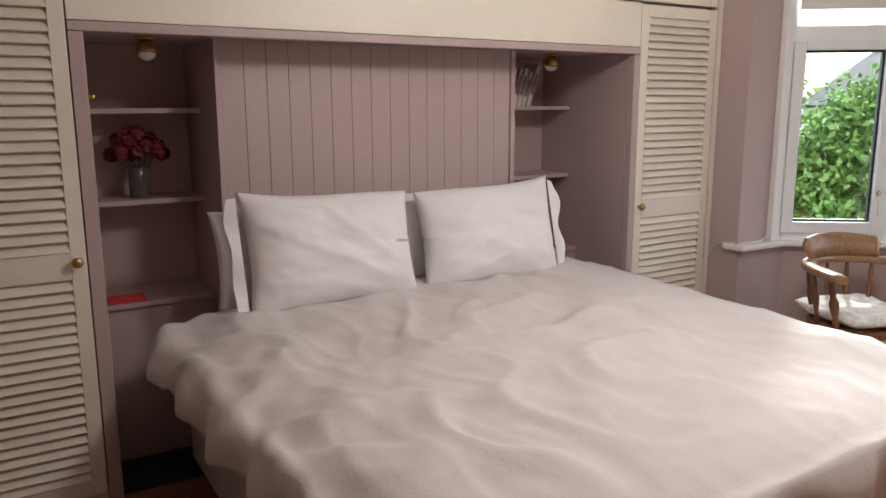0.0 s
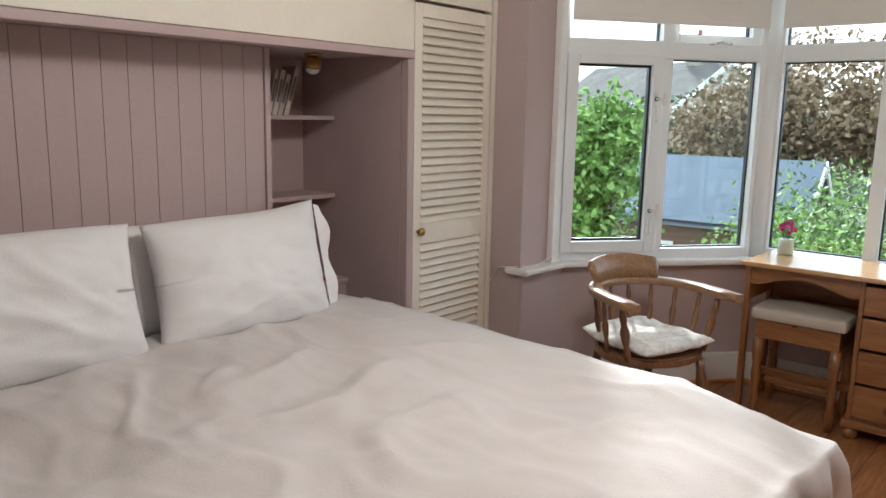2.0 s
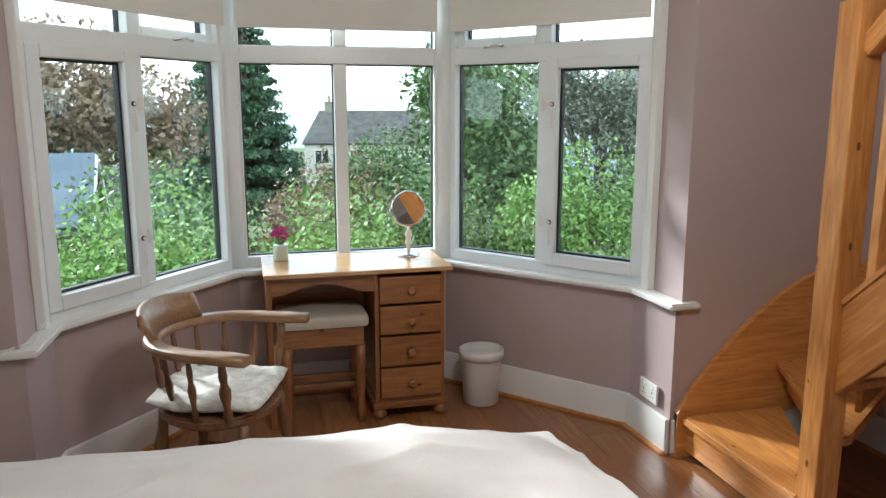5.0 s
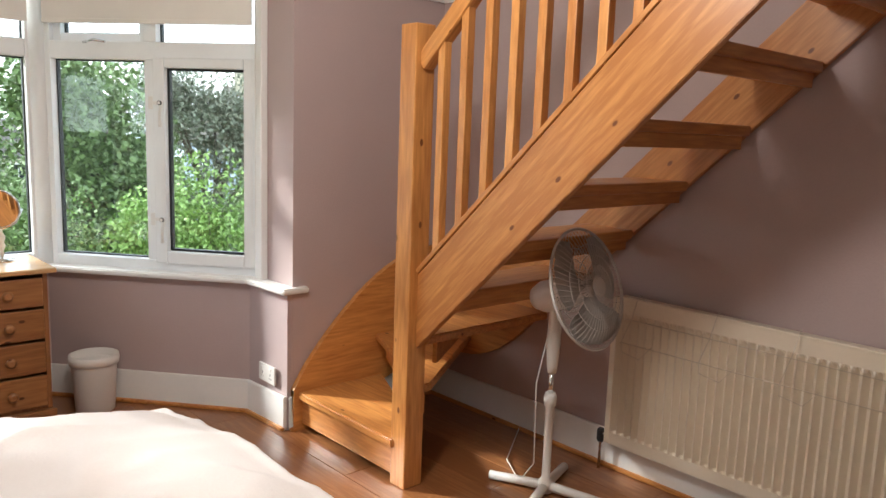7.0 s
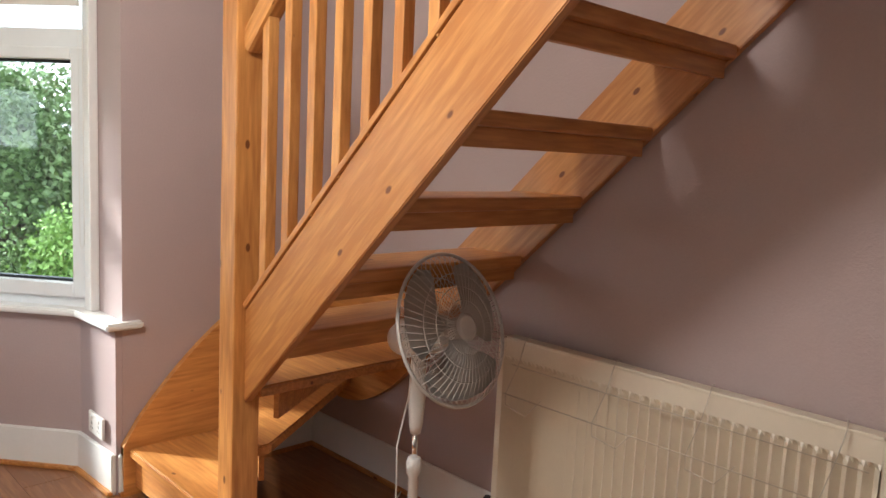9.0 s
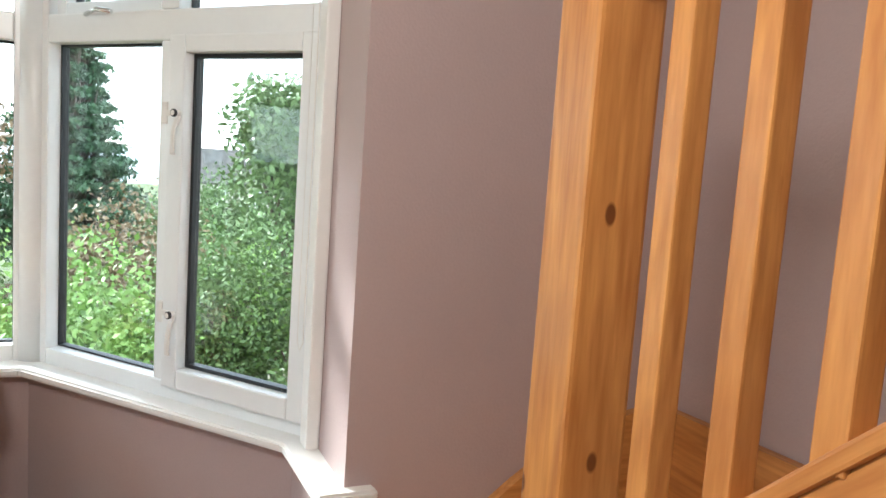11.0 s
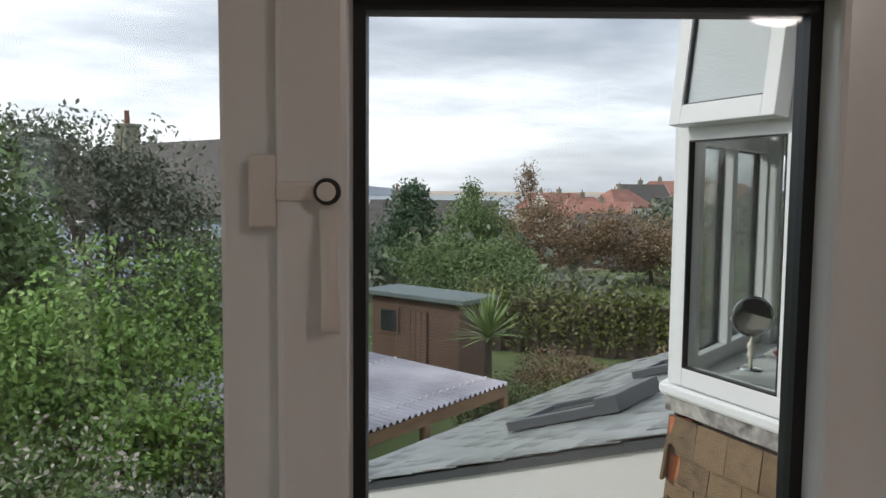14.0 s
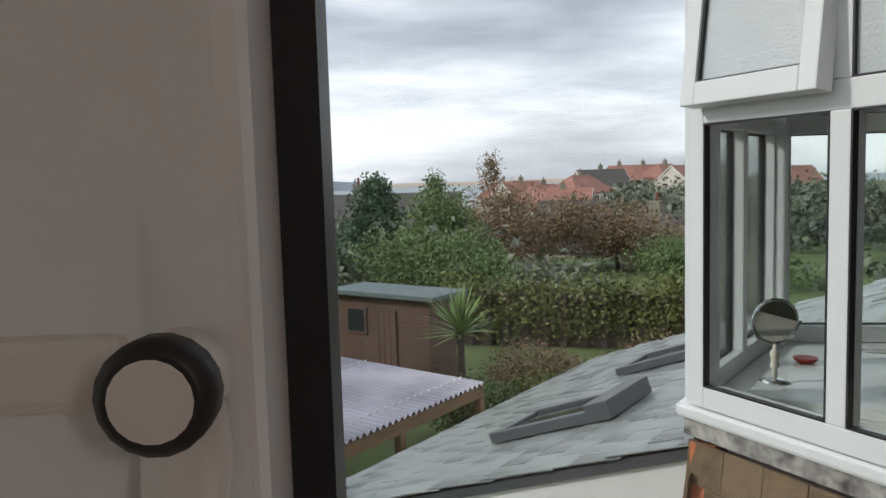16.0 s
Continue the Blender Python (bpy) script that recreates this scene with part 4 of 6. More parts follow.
string_board(2.567, 0.575, 0.028, 0.06, 2.45, 0.213, "string", "knotty pine outer string")
string_board(2.66, 0.54, -0.755, -0.725, 2.55, 0.213, "string", "knotty pine wall string")
m_cap = Matrix.Translation((2.567, 0, 0.867)) @ Matrix.Rotation(math.pi, 4, "Z") @ Matrix.Rotation(-radians(ang), 4, "Y")
part("string_capping", boxes((0.01, -0.068, 0.0, 2.1, -0.022, 0.018), bevel=0.004), M["pine_x"], stair, "", m_cap)
m_rail = Matrix.Translation((2.567, 0, 1.66)) @ Matrix.Rotation(math.pi, 4, "Z") @ Matrix.Rotation(-radians(ang), 4, "Y")
part("handrail", boxes((-0.01, -0.075, -0.03, 1.02, -0.02, 0.035), bevel=0.012), M["pine_x"], stair, "rounded pine handrail", m_rail)
part("newel_post", boxes((2.567, 0.005, 0.0, 2.657, 0.098, 1.80), bevel=0.006), M["pine_z"], stair, "square knotty pine newel post")
bal = mesh_of("baluster", boxes((-0.017, 0.03, 0, 0.017, 0.064, 1.0), bevel=0.003), M["pine_z"])
for k in range(9):
    x = 2.468 - 0.1155 * k
    z0 = 0.875 + (2.567 - x) * SLOPE
    z1 = min(1.64 + (2.567 - x) * SLOPE, 2.415)
    part("baluster", bal, None, stair, "", pose(x, 0, z0) @ Matrix.Diagonal((1, 1, z1 - z0, 1)))
for k in range(3, 10):
    z = 0.19 + RISE * k
    xw = 1.91 + (1.26 - z) / SLOPE
    part("tread", boxes((xw, -0.725, z - 0.038, xw + 0.245, 0.028, z), bevel=0.008), M["pine_y"], stair, "pine tread")
    part("riser_strip", boxes((xw + 0.03, -0.725, z - 0.085, xw + 0.05, 0.028, z - 0.038), bevel=0.002), M["pine_y"], stair, "half riser board")
nx, ny = 2.60, 0.03
winders = ([(nx, -0.02), (3.33, -0.38), (3.335, 0.11), (2.64, 0.11)], [(nx, -0.06), (3.05, -0.73), (3.335, -0.73), (3.335, -0.34), (nx, 0.0)], [(2.56, -0.73), (3.12, -0.73), (nx + 0.03, 0.01), (2.56, 0.01)])
for k, pts in enumerate(winders):
    z = 0.19 + RISE * k
    part("winder_tread", bm_prism(pts, z - 0.036, z, 0.006), M["pine_x"], stair, "tapering pine tread")
for k, (a, b) in enumerate((((2.657, 0.085), (3.335, 0.085)), ((2.64, -0.04), (3.33, -0.40)), ((2.62, -0.08), (3.03, -0.71)))):
    aa, bb = Vector((*a, 0)), Vector((*b, 0))
    q = (bb - aa).normalized()
    w = Vector((q.y, -q.x, 0)) * 0.018
    z = 0.19 + RISE * k - 0.037
    part("riser_strip", bm_prism([(p.x, p.y) for p in (aa, aa + w, bb + w, bb)][::-1], z - (0.12 if k == 0 else 0.10), z), M["pine_x"], stair, "half riser board")


def curved_string(rows, axis, c0, c1):
    """A wall string cut to a curve: rows of (along, low, high)."""
    bm = bmesh.new()
    vs = []
    for s, lo, hi in rows:
        vs.append([bm.verts.new((c, s, z) if axis == "x" else (s, c, z)) for c in (c0, c1) for z in (lo, hi)])
    for a, b in zip(vs, vs[1:]):
        for i, j in ((0, 1), (1, 3), (3, 2), (2, 0)):
            bm.faces.new((a[i], a[j], b[j], b[i]))
    bm.faces.new(vs[0])
    bm.faces.new(vs[-1])
    bmesh.ops.recalc_face_normals(bm, faces=bm.faces[:])
    return bm


rows = []
for k in range(15):
    f = k / 14
    rows.append((0.13 - 0.855 * f, 0.0 if f < 0.1 else 0.30 * (f - 0.1), 0.20 + 0.62 * math.sin(f * math.pi / 2) ** 0.85))
part("curved_string", curved_string(rows, "x", 3.337, 3.366), M["pine_y"], stair, "curved pine wall string")
rows = []
for k in range(15):
    f = k / 14
    lo = 0.27 + 0.05 * (1 - math.sin(f * math.pi)) + 0.25 * f ** 2.5
    rows.append((3.335 - 0.70 * f, lo, 0.82 + 0.02 * f))
part("curved_string", curved_string(rows, "y", -0.755, -0.727), M["pine_x"], stair, "curved pine wall string")

# ---- radiator and its drying rack ----
rad = thing("radiator", "cream enamelled panel radiator with vertical flutes", "radiator", (1.58, -0.71, 0.1))
bm = bmesh.new()
rx0, rx1, rz0, rz1, ry = 0.975, 2.185, 0.13, 0.765, -0.685
n = 33
prof = []
for k in range(n * 4 + 1):
    x = rx0 + 0.03 + (rx1 - rx0 - 0.06) * k / (n * 4)
    prof.append((x, 0.024 * (0.5 + 0.5 * math.tanh(3 * math.cos(2 * math.pi * k / 4)))))
cols = []
for x, d in prof:
    cols.append([bm.verts.new((x, ry - 0.018 + (d if 1 < i < 4 else 0.016), z)) for i, z in enumerate((rz0, rz0 + 0.05, rz0 + 0.06, rz1 - 0.075, rz1 - 0.06, rz1))])
for a, b in zip(cols, cols[1:]):
    for i in range(5):
        bm.faces.new((a[i], b[i], b[i + 1], a[i + 1]))
part("front_panel", bm, M["radiator"], rad)
part("back_panel", boxes((rx0, -0.75, rz0, rx1, -0.735, rz1 - 0.004), bevel=0.004), M["radiator"], rad)
part("casing", boxes((rx0, -0.734, rz0, rx0 + 0.03, ry, rz1), (rx1 - 0.03, -0.734, rz0, rx1, ry, rz1), (rx0 + 0.03, -0.734, rz1 - 0.006, rx1 - 0.03, ry - 0.001, rz1 + 0.006), (rx0 + 0.03, -0.734, rz0, rx1 - 0.03, ry - 0.012, rz0 + 0.006), bevel=0.004), M["radiator"], rad)
part("pipe", bm_tube([(2.21, -0.70, 0.0), (2.21, -0.70, 0.15), (2.18, -0.70, 0.17)], 0.008), M["chrome"], rad, "pipe tail")
part("valve", bm_turned([(0.012, 0), (0.017, 0.01), (0.017, 0.05), (0.012, 0.06)], 14, m=pose(2.21, -0.70, 0.12)), M["rubber"], rad, "dark radiator valve")
rack = thing("drying_rack", "thin wire clothes rack hooked over the radiator", "drying rack", (1.5, -0.66, 0.7))
for z, y in ((0.69, -0.655), (0.60, -0.62)):
    part("wire", bm_tube([(1.02, y, z), (2.10, y, z)], 0.0016, 6), M["wire"], rack)
for x in (1.08, 1.42, 1.72, 2.06):
    part("hook", bm_tube([(x + 0.02, -0.735, 0.775), (x + 0.01, -0.70, 0.785), (x, -0.672, 0.775), (x + 0.015, -0.66, 0.69), (x + 0.03, -0.62, 0.60), (x + 0.03, -0.625, 0.56), (x - 0.05, -0.63, 0.545), (x - 0.09, -0.655, 0.60)], 0.0016, 6), M["wire"], rack)

# ---- pedestal fan ----
fan = thing("pedestal_fan", "white pedestal fan standing on a cross foot, switched off", "fan", (2.20, -0.33, 0))
fx, fy = 2.20, -0.33
for a in (20, 110, 200, 290):
    d = Vector((math.cos(radians(a)), math.sin(radians(a)), 0))
    part("leg", bm_tube([(fx, fy, 0.035), (fx + d.x * 0.12, fy + d.y * 0.12, 0.028), (fx + d.x * 0.24, fy + d.y * 0.24, 0.02)], [0.02, 0.018, 0.018], 10), M["plastic"], fan)
part("lower_pole", bm_turned([(0.03, 0.01), (0.03, 0.05), (0.017, 0.07), (0.016, 0.36), (0.024, 0.37), (0.026, 0.40), (0.02, 0.42)], 18, m=pose(fx, fy, 0)), M["plastic"], fan)
part("upper_pole", bm_turned([(0.010, 0.40), (0.010, 0.50)], 14, m=pose(fx, fy, 0)), M["chrome"], fan, "chrome inner pole")
part("neck", bm_turned([(0.016, 0.50), (0.022, 0.53), (0.028, 0.62), (0.024, 0.72), (0.02, 0.79)], 18, m=pose(fx, fy, 0)), M["plastic"], fan)
head = Vector((fx - 0.10, fy, 0.845))
axis = Vector((-0.93, -0.07, 0.31)).normalized()
hm = Matrix.Translation(head) @ axis.to_track_quat("Z", "Y").to_matrix().to_4x4()
part("motor", bm_turned([(0.01, -0.205), (0.045, -0.195), (0.062, -0.155), (0.06, -0.03), (0.045, 0.01), (0.02, 0.03)], 22), M["plastic"], fan, "", hm)
part("hub", bm_turned([(0.03, 0.03), (0.032, 0.06), (0.02, 0.075), (0.004, 0.078)], 18), M["fan_blade"], fan, "", hm)
bm = bmesh.new()
R = 0.225
vs = []
for i in range(9):
    r = 0.028 + (R - 0.045) * i / 8
    w = radians(16 + 34 * math.sin(min(1, i / 6) * math.pi / 2) - (14 if i == 8 else 0))
    vs.append([bm.verts.new((r * math.cos(w * (k / 4 - 0.5) * 2), r * math.sin(w * (k / 4 - 0.5) * 2), 0.045 + 0.035 * (k / 4 - 0.5))) for k in range(5)])
for a, b in zip(vs, vs[1:]):
    for k in range(4):
        f = bm.faces.new((a[k], a[k + 1], b[k + 1], b[k]))
        f.smooth = True
bmesh.ops.solidify(bm, geom=bm.faces[:], thickness=0.003)
blade = mesh_of("blade", bm, M["fan_blade"])
for k in range(3):
    part("blade", blade, None, fan, "pale grey blade", hm @ pose(0, 0, 0, 0, 0, 30 + 120 * k))


def arc_ring(r, z, tube=0.0022, steps=48, seg=5):
    bm = bmesh.new()
    rings = []
    for k in range(steps):
        a = 2 * math.pi * k / steps
        rings.append([bm.verts.new(((r + tube * math.cos(2 * math.pi * j / seg)) * math.cos(a), (r + tube * math.cos(2 * math.pi * j / seg)) * math.sin(a), z + tube * math.sin(2 * math.pi * j / seg))) for j in range(seg)])
    for k in range(steps):
        for j in range(seg):
            bm.faces.new((rings[k][j], rings[(k + 1) % steps][j], rings[(k + 1) % steps][(j + 1) % seg], rings[k][(j + 1) % seg]))
    return bm


part("grille_rim", arc_ring(R, 0.045, 0.006), M["fan_blade"], fan, "", hm)
part("grille_badge", bm_turned([(0.04, 0.092), (0.042, 0.097), (0.03, 0.102)], 20), M["fan_blade"], fan, "", hm)
for r, zf, zb in ((0.08, 0.095, -0.012), (0.12, 0.09, -0.008), (0.16, 0.08, 0.004)):
    part("grille_ring", arc_ring(r, zf, 0.0014), M["fan_blade"], fan, "", hm)
    part("grille_ring", arc_ring(r, zb, 0.0014), M["fan_blade"], fan, "", hm)
front = mesh_of("grille_wire", bm_tube([(0.035, 0, 0.096), (0.10, 0.012, 0.093), (0.16, 0.012, 0.082), (0.205, 0.004, 0.064), (R, 0, 0.047)], 0.0011, 4), M["fan_blade"])
rear = mesh_of("grille_wire", bm_tube([(0.05, 0, -0.014), (0.10, -0.012, -0.012), (0.16, -0.012, 0.0), (R, 0, 0.043)], 0.0011, 4), M["fan_blade"])
for k in range(60):
    part("grille_wire", front, None, fan, "", hm @ pose(0, 0, 0, 0, 0, 6 * k))
    part("grille_wire", rear, None, fan, "", hm @ pose(0, 0, 0, 0, 0, 6 * k + 3))
part("cable", bm_tube([(fx + 0.02, fy - 0.01, 0.72), (fx + 0.05, fy + 0.03, 0.45), (fx + 0.04, fy + 0.03, 0.12), (fx + 0.12, fy + 0.02, 0.012), (fx + 0.3, fy - 0.1, 0.008), (fx + 0.5, -0.73, 0.01)], 0.003, 6), M["plastic"], fan, "white flex")

# ---- dressing table, stool, mirror, flowers ----
desk = thing("dressing_table", "pine dressing table with four drawers in one pedestal", "dressing table", (4.24, 1.37, 0))
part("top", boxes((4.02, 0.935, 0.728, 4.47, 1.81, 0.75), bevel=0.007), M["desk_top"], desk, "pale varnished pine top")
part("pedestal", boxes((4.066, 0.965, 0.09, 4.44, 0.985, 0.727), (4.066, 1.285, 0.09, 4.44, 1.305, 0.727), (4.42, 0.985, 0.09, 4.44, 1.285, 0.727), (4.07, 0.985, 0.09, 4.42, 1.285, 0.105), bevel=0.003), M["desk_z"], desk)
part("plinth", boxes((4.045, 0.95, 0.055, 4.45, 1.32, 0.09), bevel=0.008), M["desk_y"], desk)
for x, y in ((4.08, 0.985), (4.41, 0.985), (4.08, 1.285), (4.41, 1.285)):
    part("bun_foot", bm_turned([(0.02, 0), (0.032, 0.015), (0.034, 0.03), (0.024, 0.055)], 16, m=pose(x, y, 0)), M["desk_z"], desk)
for z0, z1 in ((0.575, 0.705), (0.425, 0.562), (0.268, 0.412), (0.11, 0.255)):
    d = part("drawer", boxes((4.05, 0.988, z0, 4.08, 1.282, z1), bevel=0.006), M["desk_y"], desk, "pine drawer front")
    part("knob", bm_turned([(0.010, 0), (0.010, 0.012), (0.021, 0.02), (0.022, 0.03), (0.012, 0.038)], 18, m=pose(4.05, 1.135, (z0 + z1) / 2, 0, -90)), M["desk_y"], d, "turned wooden knob")
bm = bmesh.new()
lo = [0.66 - (0.045 * (0 if not 0.12 < k / 20 < 0.88 else -math.sin((k / 20 - 0.12) / 0.76 * math.pi))) for k in range(21)]
vs = [[bm.verts.new((x, 1.305 + 0.485 * k / 20, z)) for x in (4.07, 4.09) for z in (lo[k] - 0.02, 0.727)] for k in range(21)]
for a, b in zip(vs, vs[1:]):
    for i, j in ((0, 1), (1, 3), (3, 2), (2, 0)):
        bm.faces.new((a[i], a[j], b[j], b[i]))
bmesh.ops.recalc_face_normals(bm, faces=bm.faces[:])
part("apron", bm, M["desk_y"], desk, "arched pine apron")
part("end_panel", boxes((4.06, 1.775, 0.0, 4.10, 1.80, 0.727), (4.40, 1.775, 0.0, 4.44, 1.80, 0.727), (4.10, 1.78, 0.55, 4.40, 1.797, 0.727), bevel=0.004), M["desk_z"], desk)
part("back_rail", boxes((4.42, 1.306, 0.42, 4.438, 1.774, 0.727)), M["desk_y"], desk)
part("foot_rail", boxes((4.30, 1.306, 0.13, 4.33, 1.774, 0.17), bevel=0.005), M["desk_y"], desk)

stool = thing("stool", "pine dressing stool with a beige padded seat under the table", "stool", (4.2, 1.545, 0))
part("seat_pad", boxes((4.04, 1.335, 0.475, 4.36, 1.755, 0.535), bevel=0.022), M["seat_pad"], stool, "beige padded seat")
part("apron", boxes((4.06, 1.36, 0.385, 4.08, 1.73, 0.474), (4.32, 1.36, 0.385, 4.34, 1.73, 0.474), (4.08, 1.36, 0.385, 4.32, 1.38, 0.474), (4.08, 1.71, 0.385, 4.32, 1.73, 0.474), bevel=0.003), M["desk_y"], stool)
leg = [(0.016, 0), (0.021, 0.06), (0.017, 0.12), (0.023, 0.20), (0.018, 0.25), (0.025, 0.30), (0.025, 0.386)]
for x, y in ((4.075, 1.375), (4.325, 1.375), (4.075, 1.715), (4.325, 1.715)):
    part("leg", bm_turned(leg, 16, m=pose(x, y, 0)), M["desk_z"], stool)
part("stretcher", boxes((4.19, 1.38, 0.13, 4.215, 1.71, 0.16), bevel=0.006), M["desk_y"], stool)


def round_mirror(at, turn, tilt, label):
    mr = thing("table_mirror", label, "mirror", at)
    b = Matrix.Translation(at) @ pose(0, 0, 0, 0, 0, turn)
    part("base", bm_turned([(0.055, 0), (0.055, 0.006), (0.03, 0.014), (0.012, 0.02)], 28), M["chrome"], mr, "chrome base", b)
    part("stem", bm_turned([(0.009, 0.018), (0.009, 0.05), (0.016, 0.06), (0.018, 0.07), (0.012, 0.085), (0.017, 0.10), (0.018, 0.115), (0.008, 0.13), (0.006, 0.15)], 18), M["cream"], mr, "cream turned stem", b)
    rad_m = 0.088
    h = b @ pose(0, 0, 0.15 + rad_m)
    part("yoke", bm_tube([(0, rad_m + 0.01, 0), (0, rad_m * 0.75, -rad_m * 0.75), (0, 0, -rad_m - 0.008), (0, -rad_m * 0.75, -rad_m * 0.75), (0, -rad_m - 0.01, 0)], 0.004, 8), M["chrome"], mr, "chrome yoke", h)
    f = h @ pose(0, 0, 0, 0, 90 + tilt, 0)
    part("rim", arc_ring(rad_m - 0.004, 0.0, 0.006, 48, 8), M["chrome"], mr, "chrome rim", f)
    part("mirror_glass", bm_turned([(rad_m - 0.006, -0.004), (rad_m - 0.006, 0.004)], 48), M["mirror"], mr, "mirror glass", f)


round_mirror((4.325, 1.085, 0.75), 184, -10, "round chrome vanity mirror on the dressing table")


def posy(at, petal, jar, heads, spread, high, label, name="flower_jar"):
    fl = thing(name, label, "flowers", at)
    b = Matrix.Translation(at)
    part("jar", bm_turned([(0.034, 0), (0.037, 0.004), (0.037, high), (0.034, high + 0.003)], 24), jar, fl, "", b)
    for k in range(heads):
        a, r = 2.4 * k, spread * math.sqrt((k + 0.3) / heads)
        tip = Vector((r * math.cos(a), r * math.sin(a), high + 0.045 + spread * 0.9 * (1 - (r / spread) ** 2) + random.uniform(-0.012, 0.012)))
        s = part("stem", bm_tube([(0.1 * tip.x, 0.1 * tip.y, 0.01), (0.4 * tip.x, 0.4 * tip.y, high), tuple(tip)], 0.0015, 5), M["stem"], fl, "", b)
        bm = bmesh.new()
        for i in range(14):
            v = Vector((random.gauss(0, 1), random.gauss(0, 1), random.gauss(0.3, 1))).normalized()
            q = v.to_track_quat("Z", "Y")
            w = spread * 0.22
            c = tip + v * spread * 0.16
            f = bm.faces.new([bm.verts.new(c + q @ Vector(p)) for p in ((-w, -w * 0.6, 0), (0, -w, w * 0.3), (w, 0, 0), (0, w, w * 0.3), (-w, w * 0.5, 0.1 * w))])
            f.smooth = True
        part("bloom", bm, petal, s, "", b)


posy((4.36, 1.715, 0.75), M["pink_petal"], M["vase"], 13, 0.04, 0.075, "magenta flowers in a small glass jar")
posy((0.60, 3.36, 1.035), M["red_petal"], M["dark_vase"], 22, 0.105, 0.12, "dark red artificial flowers, alcove shade in their colour, in a glass vase on the shelf", "flower_vase")

# ---- captain's chair ----
cc = Matrix.Translation((3.43, 1.985, 0)) @ pose(0, 0, 0, 0, 0, 244) @ Matrix.Diagonal((0.92, 0.92, 0.98, 1))
chair = thing("armchair", "worn wooden captain's chair with turned spindles and a curved arm bow", "chair", (3.43, 1.985, 0))
bm = bm_prism([(0.25 * math.cos(a) * (1.0 if math.cos(a) < 0 else 0.92), 0.255 * math.sin(a) * (1 + 0.08 * math.cos(a))) for a in [2 * math.pi * k / 28 for k in range(28)]], 0.40, 0.44, 0.01)
part("seat", bm, M["chair_wood"], chair, "shaped wooden seat", cc)
legp = [(0.014, 0.0), (0.022, 0.04), (0.026, 0.09), (0.018, 0.12), (0.024, 0.15), (0.019, 0.18), (0.026, 0.23), (0.028, 0.30), (0.02, 0.36), (0.02, 0.41)]
for sx, sy in ((0.17, 0.17), (0.17, -0.17), (-0.17, 0.15), (-0.17, -0.15)):
    a, b = Vector((sx * 1.28, sy * 1.28, 0)), Vector((sx, sy, 0.41))
    part("leg", bm_turned(legp, 14, m=between(a, b)), M["chair_wood"], chair, "turned leg", cc)
str_p = [(0.009, 0), (0.013, 0.1), (0.018, 0.18), (0.013, 0.27), (0.009, 0.36)]
for s in (1, -1):
    part("stretcher", bm_turned(str_p, 12, m=between((0.19, s * 0.195, 0.16), (-0.19, s * 0.178, 0.16))), M["chair_wood"], chair, "", cc)
part("stretcher", bm_turned(str_p, 12, m=between((0.0, 0.187, 0.165), (0.0, -0.187, 0.165))), M["chair_wood"], chair, "", cc)


def bow(a):
    """The arm bow's plan: open to the front."""
    return Vector((-0.245 * math.cos(a) + (0.06 if abs(a) > 1.5 else 0.04 * (a / 1.5) ** 2), 0.275 * math.sin(a) * (1 if abs(a) < 1.5 else 1.02), 0))


bm = bmesh.new()
rings = []
path = [bow(-1.62 + 3.24 * k / 40) for k in range(41)]
path = [path[0] + Vector((0.19, -0.01, 0)), path[0] + Vector((0.10, 0, 0))] + path + [path[-1] + Vector((0.10, 0, 0)), path[-1] + Vector((0.19, 0.01, 0))]
for i, p in enumerate(path):
    d = (path[min(i + 1, len(path) - 1)] - path[max(i - 1, 0)]).normalized()
    o = Vector((d.y, -d.x, 0))
    w = 0.034 if 1 < i < len(path) - 2 else 0.042
    if i in (0, len(path) - 1):
        w = 0.03
    zc = 0.685
    rings.append([bm.verts.new(p + o * (w * cx) + Vector((0, 0, zc + cz))) for cx, cz in ((-1, -0.008), (-0.8, -0.016), (0.8, -0.016), (1, -0.008), (1, 0.008), (0.8, 0.016), (-0.8, 0.016), (-1, 0.008))])
for a, b in zip(rings, rings[1:]):
    for k in range(8):
        f = bm.faces.new((a[k], a[(k + 1) % 8], b[(k + 1) % 8], b[k]))
        f.smooth = True
bm.faces.new(rings[0])
bm.faces.new(rings[-1])
bmesh.ops.recalc_face_normals(bm, faces=bm.faces[:])
part("arm_bow", bm, M["chair_top"], chair, "curved arm bow, worn pale on top", cc)
bm = bmesh.new()
rings = []
for k in range(25):
    a = -0.72 + 1.44 * k / 24
    p = bow(a)
    o = Vector((math.cos(a), -math.sin(a), 0))
    hgt = 0.085 + 0.02 * math.cos(a * 2.2) - (0.03 if k in (0, 24) else 0)
    rings.append([bm.verts.new(p + o * w + Vector((0, 0, 0.70 + z))) for w, z in ((0.020, 0), (-0.016, 0), (-0.034, hgt * 0.7), (-0.05, hgt), (-0.034, hgt + 0.004), (-0.008, hgt * 0.6))])
for a, b in zip(rings, rings[1:]):
    for k in range(6):
        f = bm.faces.new((a[k], a[(k + 1) % 6], b[(k + 1) % 6], b[k]))
        f.smooth = True
bm.faces.new(rings[0])
bm.faces.new(rings[-1])
bmesh.ops.recalc_face_normals(bm, faces=bm.faces[:])
part("crest_rail", bm, M["chair_top"], chair, "scrolled crest rail", cc)
spin = [(0.009, 0), (0.012, 0.04), (0.008, 0.06), (0.014, 0.10), (0.016, 0.13), (0.009, 0.16), (0.012, 0.19), (0.008, 0.25)]
